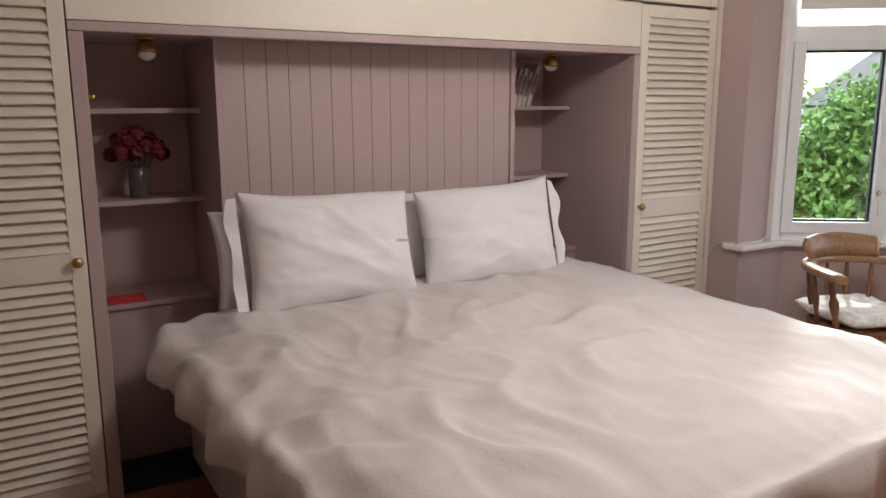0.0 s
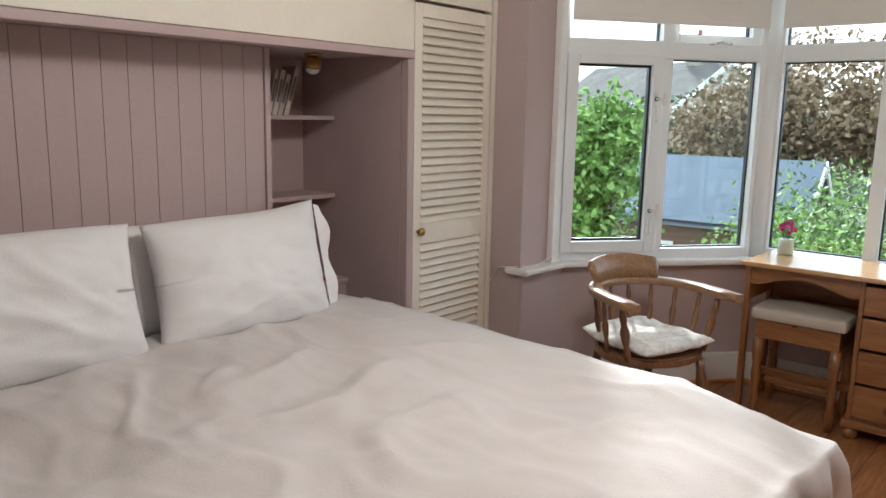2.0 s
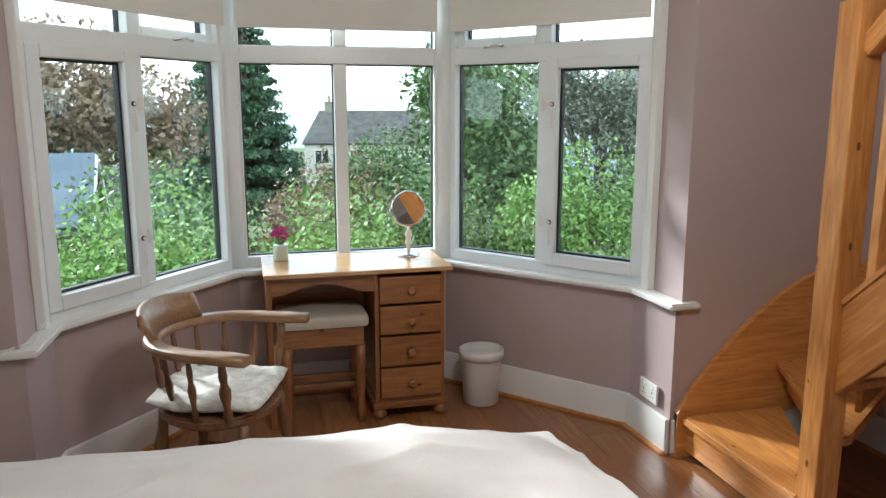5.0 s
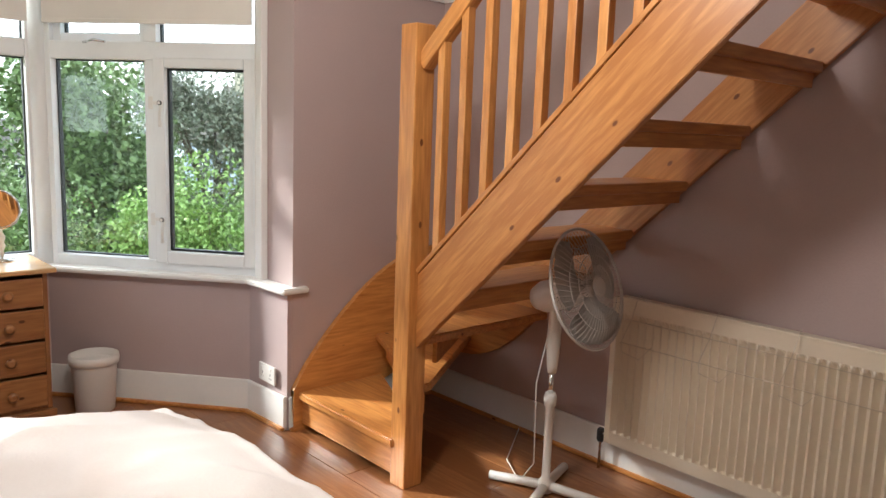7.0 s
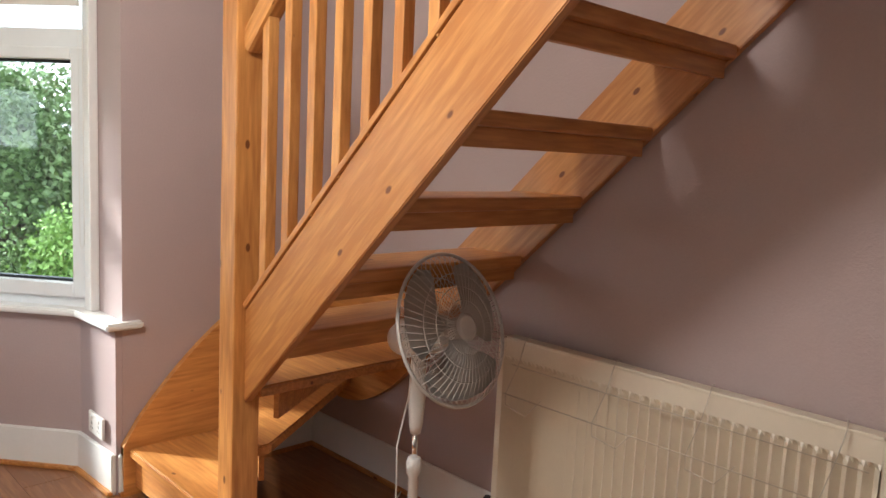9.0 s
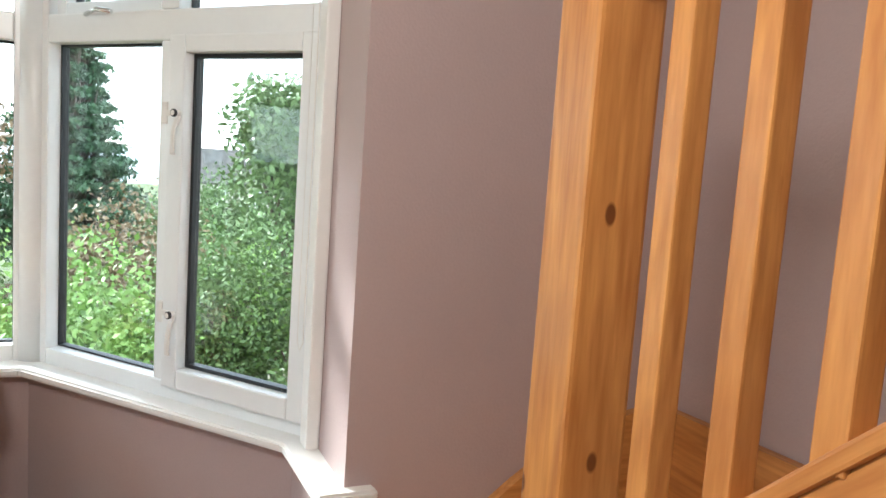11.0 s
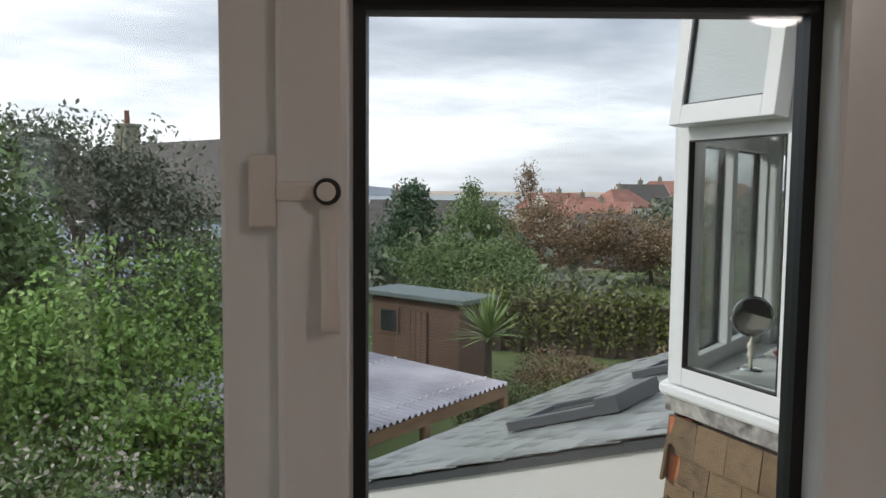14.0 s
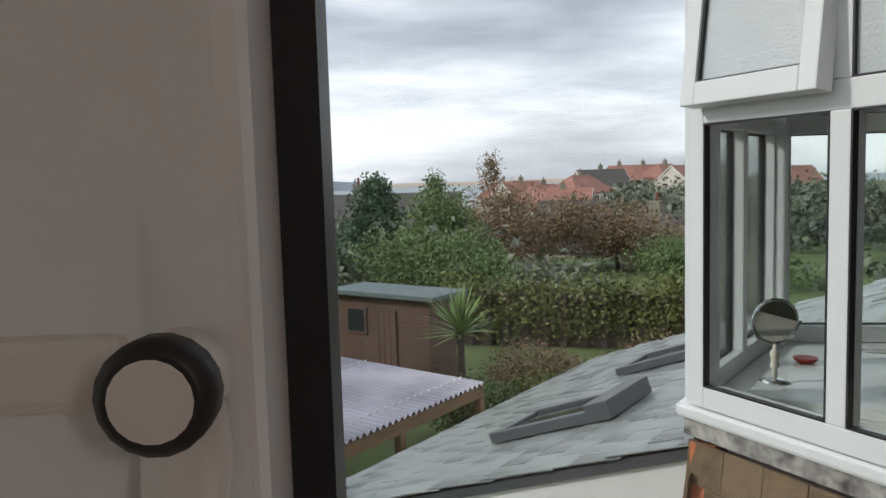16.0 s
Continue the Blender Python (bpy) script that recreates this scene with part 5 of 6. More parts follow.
for a in (-1.5, -1.05, -0.62, -0.2, 0.2, 0.62, 1.05, 1.5):
    top = bow(a) + Vector((0, 0, 0.675))
    foot = Vector((bow(a).x * 0.86, bow(a).y * 0.86, 0.43))
    part("spindle", bm_turned(spin, 12, m=between(foot, top)), M["chair_wood"], chair, "turned spindle", cc)
for s in (-1, 1):
    part("arm_post", bm_turned([(r * 1.45, z) for r, z in spin], 12, m=between((0.14, s * 0.215, 0.43), (0.15, s * 0.275, 0.675))), M["chair_wood"], chair, "turned arm post", cc)

n = 36
bm = bmesh.new()
for side in (1, -1):
    grid = []
    for j in range(n + 1):
        for i in range(n + 1):
            a, b = 2 * i / n - 1, 2 * j / n - 1
            puff = max(0, (1 - a ** 4) * (1 - b ** 4)) ** 0.5
            tuft = sum(math.exp(-((a - ta) ** 2 + (b - tb) ** 2) / 0.035) for ta in (-0.4, 0.4) for tb in (-0.4, 0.4))
            z = side * 0.034 * puff * (1 - 0.65 * min(1, tuft)) + 0.008 * noise.noise(Vector((a * 3, b * 3, 5))) + (0.03 * max(0, -a) ** 2)
            grid.append(bm.verts.new((0.22 * a * (1 - 0.05 * b * b), 0.225 * b * (1 - 0.05 * a * a), z)))
    for j in range(n):
        for i in range(n):
            q = [grid[j * (n + 1) + i], grid[j * (n + 1) + i + 1], grid[(j + 1) * (n + 1) + i + 1], grid[(j + 1) * (n + 1) + i]]
            bm.faces.new(q if side > 0 else q[::-1]).smooth = True
bmesh.ops.remove_doubles(bm, verts=bm.verts[:], dist=0.0003)
cush = part("cushion", bm, M["cushion"], None, "", Matrix.Translation((3.43, 1.985, 0.464)) @ pose(0, 0, 0, 0, -2, 253) @ Matrix.Scale(0.95, 4))
tagged(cush, "tufted pale floral seat cushion on the chair", "cushion")

# ---- small things ----
binn = thing("waste_bin", "white plastic waste bin on the floor", "bin", (4.17, 0.745, 0))
part("body", bm_turned([(0.085, 0), (0.09, 0.004), (0.105, 0.255), (0.108, 0.268), (0.112, 0.27), (0.112, 0.278), (0.102, 0.278), (0.098, 0.25), (0.085, 0.02)], 36, m=pose(4.17, 0.745, 0)), M["plastic"], binn)
part("liner", bm_turned([(0.114, 0.24), (0.1155, 0.262), (0.114, 0.282), (0.10, 0.284), (0.095, 0.25)], 36, m=pose(4.17, 0.745, 0)), M["plastic"], binn, "thin white bin liner turned over the rim")
sock = thing("socket", "white double wall socket above the skirting", "socket", (3.52, 0.155, 0.245))
part("plate", boxes((3.447, 0.158, 0.20, 3.593, 0.170, 0.286), bevel=0.004), M["plastic"], sock)
for x in (3.485, 3.555):
    part("switch", boxes((x - 0.006, 0.170, 0.258, x + 0.006, 0.174, 0.274), bevel=0.001), M["white"], sock)
    part("pin_slot", boxes((x - 0.003, 0.1702, 0.238, x + 0.003, 0.1708, 0.249), (x - 0.012, 0.1702, 0.222, x - 0.005, 0.1708, 0.226), (x + 0.005, 0.1702, 0.222, x + 0.012, 0.1708, 0.226)), M["rubber"], sock)
cab = part("cable", bm_tube([(3.362, 2.80, 0.60), (3.362, 2.75, 0.675), (3.35, 2.66, 0.69), (3.42, 2.60, 0.692), (3.52, 2.61, 0.69), (3.585, 2.59, 0.72)], 0.003, 6), M["plastic"])
tagged(cab, "thin white cable over the window board", "cable")

for k in range(9):
    x = 2.26 + 0.028 * k + 0.01 * random.random()
    h, d, lean = random.uniform(0.17, 0.225), random.uniform(0.10, 0.15), 6 + 1.6 * k
    w = random.uniform(0.016, 0.026)
    b = thing("book", "upright book leaning on the alcove shelf", "book", (x, 3.4, 1.39), "shelf books")
    m = pose(x, 3.29, 1.392, 0, lean if k > 3 else 4, 0)
    part("cover", boxes((0, 0, 0, w, d, h), bevel=0.0015), M["book_pale"] if k not in (1, 2) else M["book_dark"], b, "", m)
    part("spine_label", boxes((w * 0.25, -0.0012, h * 0.3, w * 0.75, -0.0002, h * 0.8)), M["book_dark"] if k not in (1, 2) else M["book_pale"], b, "", m)
for x, y, z in ((0.50, 3.24, 0.646), (2.58, 3.26, 0.646)):
    b = thing("red_booklet", "red booklet lying on the low shelf", "booklet", (x, y, z))
    part("cover", boxes((x - 0.07, y - 0.05, z, x + 0.07, y + 0.06, z + 0.012), bevel=0.002), M["red_card"], b)
kn = thing("door_knob", "small brass and white knob fitting on the alcove side", "knob", (0.386, 3.26, 1.43))
part("stem", bm_turned([(0.008, 0), (0.008, 0.02), (0.014, 0.026), (0.014, 0.036), (0.008, 0.042)], 14, m=pose(0.384, 3.0, 1.43, 0, 90)), M["brass"], kn)
# Unseen lamp, inferred from a warm cupboard glint; placed and tuned as room fill.
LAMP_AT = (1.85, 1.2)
pend = thing("assumed_ceiling_lamp", "plain white ceiling lamp with a warm bulb, assumed out of view", "ceiling lamp", (*LAMP_AT, CEIL))
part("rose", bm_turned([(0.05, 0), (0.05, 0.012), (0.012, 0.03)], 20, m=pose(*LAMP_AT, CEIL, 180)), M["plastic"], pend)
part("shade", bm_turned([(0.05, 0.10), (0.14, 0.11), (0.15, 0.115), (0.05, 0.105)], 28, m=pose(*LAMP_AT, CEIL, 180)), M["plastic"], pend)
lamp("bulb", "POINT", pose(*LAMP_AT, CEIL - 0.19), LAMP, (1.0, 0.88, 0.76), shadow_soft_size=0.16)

# ---- floor boards ----
setting("floor", boxes((X_WEST - 0.2, Y_SOUTH - 0.2, -0.15, 3.75, Y_NORTH + 0.2, -0.008), (3.75, -0.1, -0.15, 4.75, 2.85, -0.008)), M["rubber"], "dark underlay in the floor joints", "floor")
floor_ob = bpy.data.objects["floor"]
plank_cache = {}
y = Y_SOUTH
row = 0
while y < 2.82:
    x = X_WEST - (0.37 * row) % 1.2
    while x < 4.6:
        x0, x1 = max(x, X_WEST), min(x + 1.2, 3.74 if not 0.15 < y < 2.5 else 4.60)
        if x1 - x0 > 0.05:
            ln = round(x1 - x0, 2)
            if ln not in plank_cache:
                plank_cache[ln] = mesh_of("plank", boxes((0.0008, 0.0008, -0.008, ln - 0.0008, 0.1922, 0), bevel=0.0012), M["floor"])
            part("plank", plank_cache[ln], None, floor_ob, "", pose(x0, y, 0))
        x += 1.2
    y += 0.193
    row += 1

# ---- outside: ground, sea and distance ----
setting("ground", bm_prism([(-400, -420), (3.82, -420), (3.82, 300), (-400, 300)], -3.3, -3.0), M["lawn"], "rough garden lawn and planting", "ground")
bm = bmesh.new()
gv = []
for x, z in ((3.8, -3.0), (20, -3.02), (45, -5), (90, -11), (220, -17), (420, -20)):
    gv.append([bm.verts.new((x if k else x, yy, z)) for k, yy in enumerate((-420, -200, -60, 0, 80, 300))])
for a, b in zip(gv, gv[1:]):
    for k in range(5):
        bm.faces.new((a[k], b[k], b[k + 1], a[k + 1]))
setting("ground_slope", bm, M["lawn"], "ground falling away towards the shore", "ground")
setting("water", boxes((60, -3500, -21, 3800, 3500, -20.5)), M["sea"], "grey sea of the bay", "sea")
bm = bmesh.new()
hv = []
for k in range(60):
    f = k / 59
    a = radians(-30 - 20 * f)
    x, y = 2300 * math.cos(a), 2300 * math.sin(a)
    hgt = -12 + 66 * (1 - f) ** 0.65 + 5 * noise.noise(Vector((f * 9, 0, 2)))
    hv.append([bm.verts.new((x, y, -20)), bm.verts.new((x + 40, y, hgt)), bm.verts.new((x + 300, y, -20))])
for a, b in zip(hv, hv[1:]):
    for i in range(2):
        bm.faces.new((a[i], a[i + 1], b[i + 1], b[i]))
setting("backdrop_hill", bm, M["hill"], "far headland with haze painted into its blue-grey colour", "headland")
bm = bmesh.new()
hv = []
for k in range(80):
    f = k / 79
    a = radians(-75 + 85 * f)
    d = 2700
    hgt = -9 + 8 * (noise.noise(Vector((f * 6, 3, 2))) + 0.5)
    hv.append([bm.verts.new((d * math.cos(a), d * math.sin(a), -20)), bm.verts.new(((d + 90) * math.cos(a), (d + 90) * math.sin(a), hgt))])
for a, b in zip(hv, hv[1:]):
    bm.faces.new((a[0], a[1], b[1], b[0]))
setting("backdrop_shore", bm, M["sand"], "far low shore", "shore")


# ---- plants ----
def leaves(blobs, count, size, seed, long=1.6, up=0.0):
    """Many small bent leaves in clumps through soft blobs (x, y, z, rx, ry, rz)."""
    rng = np.random.default_rng(seed)
    vol = np.array([b[3] * b[4] * b[5] for b in blobs]) ** 0.7
    pick = rng.choice(len(blobs), count, p=vol / vol.sum())
    bl = np.array(blobs)[pick]
    d = rng.normal(size=(count, 3))
    d /= np.linalg.norm(d, axis=1)[:, None]
    clump = rng.integers(0, 46, count)
    cdir = np.random.default_rng(seed + 5).normal(size=(46, 3))
    cdir /= np.linalg.norm(cdir, axis=1)[:, None]
    d = d * 0.55 + cdir[clump]
    d /= np.linalg.norm(d, axis=1)[:, None]
    r = 0.35 + 0.7 * rng.random(count) ** 0.6
    wob = 0.8 + 0.3 * np.sin(cdir[clump, 0] * 9 + seed)
    c = bl[:, :3] + d * bl[:, 3:] * (r * wob)[:, None]
    a = rng.normal(size=(count, 3)) + np.array([0, 0, up])
    a /= np.linalg.norm(a, axis=1)[:, None]
    b = np.cross(a, rng.normal(size=(count, 3)))
    b /= np.linalg.norm(b, axis=1)[:, None]
    s = size * (0.6 + 0.8 * rng.random(count))[:, None]
    v = np.stack([c - a * s * long / 2, c + b * s * 0.42, c + a * s * long / 2, c - b * s * 0.42], 1).reshape(-1, 3)
    f = np.arange(count * 4).reshape(-1, 4)
    return v.tolist(), [], f.tolist()


def plant(name, label, category, base, blobs, material, count, size, seed, trunk=0.08, second=None, up=0.0, group=""):
    """A tree or shrub: tapered trunk, limbs into each mass, leaves in clumps."""
    p = thing(name, label, category, base, group)
    top = Vector((blobs[0][0], blobs[0][1], blobs[0][2]))
    b = Vector(base)
    t = part("trunk", bm_tube([b, b.lerp(top, 0.35) + Vector((0.05, 0.04, 0)), b.lerp(top, 0.7), top], [trunk, trunk * 0.8, trunk * 0.55, trunk * 0.2], 8), M["bark"], p)
    for k, bl in enumerate(blobs):
        for s in range(3):
            rng = random.Random(seed * 31 + k * 7 + s)
            e = Vector((bl[0] + rng.uniform(-0.6, 0.6) * bl[3], bl[1] + rng.uniform(-0.6, 0.6) * bl[4], bl[2] + rng.uniform(0.0, 0.8) * bl[5]))
            st = b.lerp(top, rng.uniform(0.3, 0.7))
            part("limb", bm_tube([st, st.lerp(e, 0.5) + Vector((0, 0, 0.08)), e], [trunk * 0.5, trunk * 0.3, trunk * 0.1], 6), M["bark"], t)
    tagged(part("crown", leaves(blobs, count, size, seed, up=up), material, p), kind="stuff")
    if second:
        tagged(part("blossom", leaves(blobs, count // 4, size * 0.8, seed + 77), second, p), kind="stuff")
    return p


def mound(x, y, top, r, seed, base=-3.0, k=5, squash=1.0):
    rng = random.Random(seed)
    h = top - base
    out = [(x, y, base + h * 0.55, r, r, h * 0.47)]
    for i in range(k):
        a = rng.uniform(0, 6.28)
        out.append((x + math.cos(a) * r * 0.7, y + math.sin(a) * r * 0.7, base + h * rng.uniform(0.3, 0.72), r * rng.uniform(0.4, 0.6), r * rng.uniform(0.4, 0.6), h * rng.uniform(0.16, 0.27)))
    return out


shrubs = [
    ("fresh green garden shrub outside the bay", 9.6, 2.9, 0.75, 1.35, "leaf_fresh", 5200, 0.085, None),
    ("fresh green garden shrub outside the bay", 9.4, 1.0, 0.45, 1.2, "leaf_fresh", 5000, 0.085, None),
    ("tall pale green shrub by the fence", 12.4, 3.3, 0.9, 1.5, "leaf_mid", 4200, 0.10, None),
    ("reddish brown autumn shrub in the garden", 14.5, 0.1, 0.6, 1.4, "leaf_rust", 3600, 0.10, None),
    ("grey green shrub in the garden", 11.8, -0.9, 0.85, 1.05, "leaf_mid", 4200, 0.085, "leaf_fresh"),
    ("broad bright green shrub in the garden", 11.2, -3.3, 0.75, 1.25, "leaf_fresh", 5200, 0.09, None),
    ("dark green leafy shrub in the garden", 9.9, -1.9, -0.5, 0.9, "leaf_mid", 4200, 0.08, "leaf_pale"),
    ("feathery green shrub beside the canopy", 13.8, -6.6, 1.0, 1.5, "leaf_mid", 6500, 0.085, None),
    ("feathery green shrub beside the canopy", 14.9, -8.6, 0.2, 1.3, "leaf_fresh", 4800, 0.08, None),
    ("shrub with small pale flowers beside the canopy", 10.8, -3.4, -0.6, 0.95, "leaf_grey", 4800, 0.07, "leaf_pale"),
    ("shrub with small pale flowers beside the canopy", 9.0, -2.2, -1.0, 0.8, "leaf_grey", 4200, 0.07, "leaf_pale"),
    ("broad dark green shrub at the far end of the garden", 22.0, -2.3, 0.8, 2.0, "leaf_mid", 4500, 0.13, None),
    ("yellow leaved shrub near the house", 8.9, -0.65, -1.15, 0.8, "leaf_yellow", 3800, 0.07, None),
    ("dark glossy evergreen shrub near the house", 8.0, -1.9, -1.45, 0.8, "leaf_mid", 3600, 0.09, None),
    ("autumn tinted shrub behind the slate roof", 10.6, -11.4, -1.5, 1.0, "leaf_rust", 4200, 0.07, "leaf_mid"),
    ("mixed green shrub behind the slate roof", 9.2, -12.2, -1.7, 1.1, "leaf_mid", 4200, 0.07, "leaf_rust"),
    ("orange brown shrub behind the slate roof", 9.0, -13.6, -1.5, 0.8, "leaf_rust", 3000, 0.07, None),
    ("mixed green and brown shrub beside the yucca", 10.9, -9.8, -1.75, 0.75, "leaf_mid", 3200, 0.07, "leaf_rust"),
    ("mixed green and brown shrub beside the yucca", 10.1, -10.6, -1.75, 0.85, "hedge", 3200, 0.07, "leaf_mid"),
    ("low green shrub under the side window", 7.6, 4.6, -0.4, 1.0, "leaf_mid", 3600, 0.08, None),
    ("yellow green shrub under the side window", 8.2, 3.4, -0.9, 0.9, "leaf_fresh", 3400, 0.08, "leaf_yellow"),
]
for k, (label, x, y, top, r, key, cnt, size, second) in enumerate(shrubs):
    plant("shrub", label, "shrub", (x, y, -3.0), mound(x, y, top, r, k + 3), M[key], int(cnt * 5.0), size * 0.56, k + 20, 0.05, M[second] if second else None)

con = [(34.0, 2.2, 1.6, 0.6, 0.6, 5.0)]
rng = random.Random(17)
for i in range(20):
    R = 3.3 * (1 - i / 23) ** 0.85
    for k in range(6):
        a = k * 1.047 + i * 0.6 + rng.uniform(-0.3, 0.3)
        d = R * rng.uniform(0.45, 0.75)
        con.append((34.0 + d * math.cos(a), 2.2 + d * math.sin(a), -2.6 + 0.48 * i - 0.12 * d + rng.uniform(-0.12, 0.12), R * 0.42, R * 0.42, 0.26))
plant("conifer_tree", "tall dark green conifer at the end of the garden", "tree", (34.0, 2.2, -4.3), con, M["conifer"], 60000, 0.13, 91, 0.25, None, -0.4)
trees = [
    ("tree", "light green tree beside the house", 9.8, 6.2, [(9.8, 6.2, 0.3, 1.2, 1.2, 1.3), (9.6, 5.6, 1.1, 0.7, 0.7, 0.7), (9.8, 6.4, -1.3, 1.3, 1.3, 1.2)], "leaf_fresh", 6500, 0.09),
    ("tree", "leafy green tree in the garden", 15.0, -2.6, [(15.0, -2.6, 0.9, 1.6, 1.5, 1.7), (14.4, -1.8, 1.6, 1.0, 0.9, 1.0), (15.2, -3.4, 0.0, 1.2, 1.2, 1.3), (15, -2.5, -1.4, 1.6, 1.6, 1.0)], "leaf_mid", 9000, 0.10),
    ("tree", "thin grey-leaved tree in the garden", 17.4, -6.3, [(17.4, -6.3, 1.4, 1.6, 2.0, 1.5), (17.0, -5.0, 1.9, 1.1, 1.1, 0.9), (17.6, -7.6, 0.8, 1.3, 1.3, 1.2), (17.2, -6, -0.8, 1.8, 2.2, 1.2)], "leaf_grey", 7500, 0.085),
    ("tree", "autumn tree behind the garden", 22.0, 6.4, [(22, 6.4, 1.6, 2.6, 2.6, 1.9), (22, 8.4, 0.8, 2.0, 2.0, 1.6), (22, 4.4, 1.0, 1.8, 1.8, 1.4)], "leaf_rust", 6500, 0.14),
    ("tree", "dark green tree beyond the fence", 27.0, 9.5, [(27, 9.5, 0.8, 3.0, 3.0, 2.0), (27, 13, 0.4, 2.4, 2.4, 1.7)], "conifer", 5000, 0.17),
    ("tree", "dark conifer beyond the gable house", 31.0, -30.5, [(31, -30.5, -2.2 + 0.85 * i, 2.6 - 0.4 * i, 2.6 - 0.4 * i, 0.9) for i in range(5)], "conifer", 5000, 0.17),
    ("tree", "feathery green tree beyond the hut", 24.5, -27.5, [(24.5, -27.5, -0.2, 2.0, 2.0, 1.5), (24.5, -27.5, -1.8, 3.2, 3.2, 1.6), (25, -28, 1.2, 0.7, 0.7, 0.8)], "leaf_mid", 7500, 0.11),
    ("tree", "bare brown autumn tree beyond the hedge", 24.0, -32.5, [(24, -32.5, -0.1, 2.4, 2.6, 1.5), (25.0, -33, 1.9, 0.7, 0.8, 1.2), (22.5, -32, -1.5, 3.4, 3.2, 1.6)], "leaf_rust", 5200, 0.10),
    ("tree", "brown and green trees beyond the hedge", 18.5, -34.0, [(18.5, -34, -1.2, 3.0, 2.8, 1.5), (20.5, -33, -0.6, 2.2, 2.2, 1.3), (16.0, -34, -1.9, 2.4, 2.4, 1.2)], "leaf_rust", 6500, 0.11),
    ("tree", "green trees beyond the hedge", 14.0, -31.5, [(14, -31.5, -2.3, 3.0, 2.4, 1.3), (11.5, -31, -2.6, 2.4, 2.4, 1.1)], "leaf_mid", 5000, 0.11),
    ("tree", "green tree behind the hut", 20.5, -22.0, [(20.5, -22, -1.4, 2.6, 2.2, 1.4), (18.0, -20.5, -1.7, 1.8, 1.6, 1.1), (23, -23, -1.3, 2.0, 2.0, 1.2)], "leaf_mid", 6500, 0.10),
    ("tree", "olive green trees in the middle distance", 34.0, -34.0, [(34, -34, -2.2, 4.0, 4.0, 2.0), (38, -38, -2.0, 4.0, 4.0, 1.8), (30, -38, -2.4, 4.0, 4.0, 1.8)], "leaf_grey", 6000, 0.17),
]
for k, (nm, label, x, y, blobs, key, cnt, size) in enumerate(trees):
    z = blobs[-1][2] - blobs[-1][5] - 0.2
    plant(nm, label, "tree", (x, y, -3.0 if x < 22 else -4.0), blobs, M[key], int(cnt * 3.2), size * 0.8, 200 + k, 0.12)

wood_far = []
rng = random.Random(8)
for k in range(190):
    a, d = radians(rng.uniform(-89, 22)), rng.uniform(30, 140)
    if d < 50 and a > radians(-40):
        d += 50
    r = rng.uniform(2.5, 5)
    z = -3.0 - d * 0.062
    wood_far.append((4 + d * math.cos(a), d * math.sin(a), z + r * 0.35, r, r, r * 0.7))
for k in range(70):
    a, d, r = radians(rng.uniform(-90, -68)), rng.uniform(45, 100), rng.uniform(2.2, 3.8)
    wood_far.append((4 + d * math.cos(a), d * math.sin(a), -3.0 + r * 0.4, r, r, r * 0.75))
tagged(part("far_trees", leaves(wood_far, 170000, 0.33, 404), M["leaf_grey"]), "distant mixed trees between the houses", "trees", kind="stuff")

hedge = []
for k in range(16):
    f = k / 15
    hedge.append((16.2 - 7.2 * f, -16.6 - 2.9 * f, -2.1 + 0.12 * math.sin(k * 1.7), 0.7, 0.65, 1.0))
tagged(part("hedge", leaves(hedge, 22000, 0.085, 505), M["hedge"]), "clipped beech hedge turning autumn brown", "hedge", kind="stuff")
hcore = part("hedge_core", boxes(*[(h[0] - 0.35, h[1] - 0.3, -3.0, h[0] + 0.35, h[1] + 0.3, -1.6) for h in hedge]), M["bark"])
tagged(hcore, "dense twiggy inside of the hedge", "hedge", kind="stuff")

yu = thing("yucca", "spiky green yucca in front of the hut", "yucca", (11.5, -10.4, -3.0))
part("trunk", bm_tube([(11.5, -10.4, -3.0), (11.52, -10.42, -1.9), (11.5, -10.4, -1.25)], [0.09, 0.08, 0.07], 10), M["bark"], yu)
bm = bmesh.new()
L = 1.1
prev = None
for k in range(6):
    f = k / 5
    w = 0.038 * (1 - f ** 2) + 0.003
    ring = [bm.verts.new((L * f, -w, -0.10 * f * f)), bm.verts.new((L * f, 0, -0.10 * f * f - 0.006)), bm.verts.new((L * f, w, -0.10 * f * f))]
    if prev:
        bm.faces.new((prev[0], ring[0], ring[1], prev[1]))
        bm.faces.new((prev[1], ring[1], ring[2], prev[2]))
    prev = ring
yl = mesh_of("leaf", bm, M["yucca"])
for k in range(110):
    el = random.uniform(0, 88)
    s = random.uniform(0.6, 0.9)
    part("leaf", yl, None, yu, "", pose(11.5, -10.4, -1.22 + 0.06 * random.random(), 0, -el, k * 137.5) @ Matrix.Scale(s, 4))


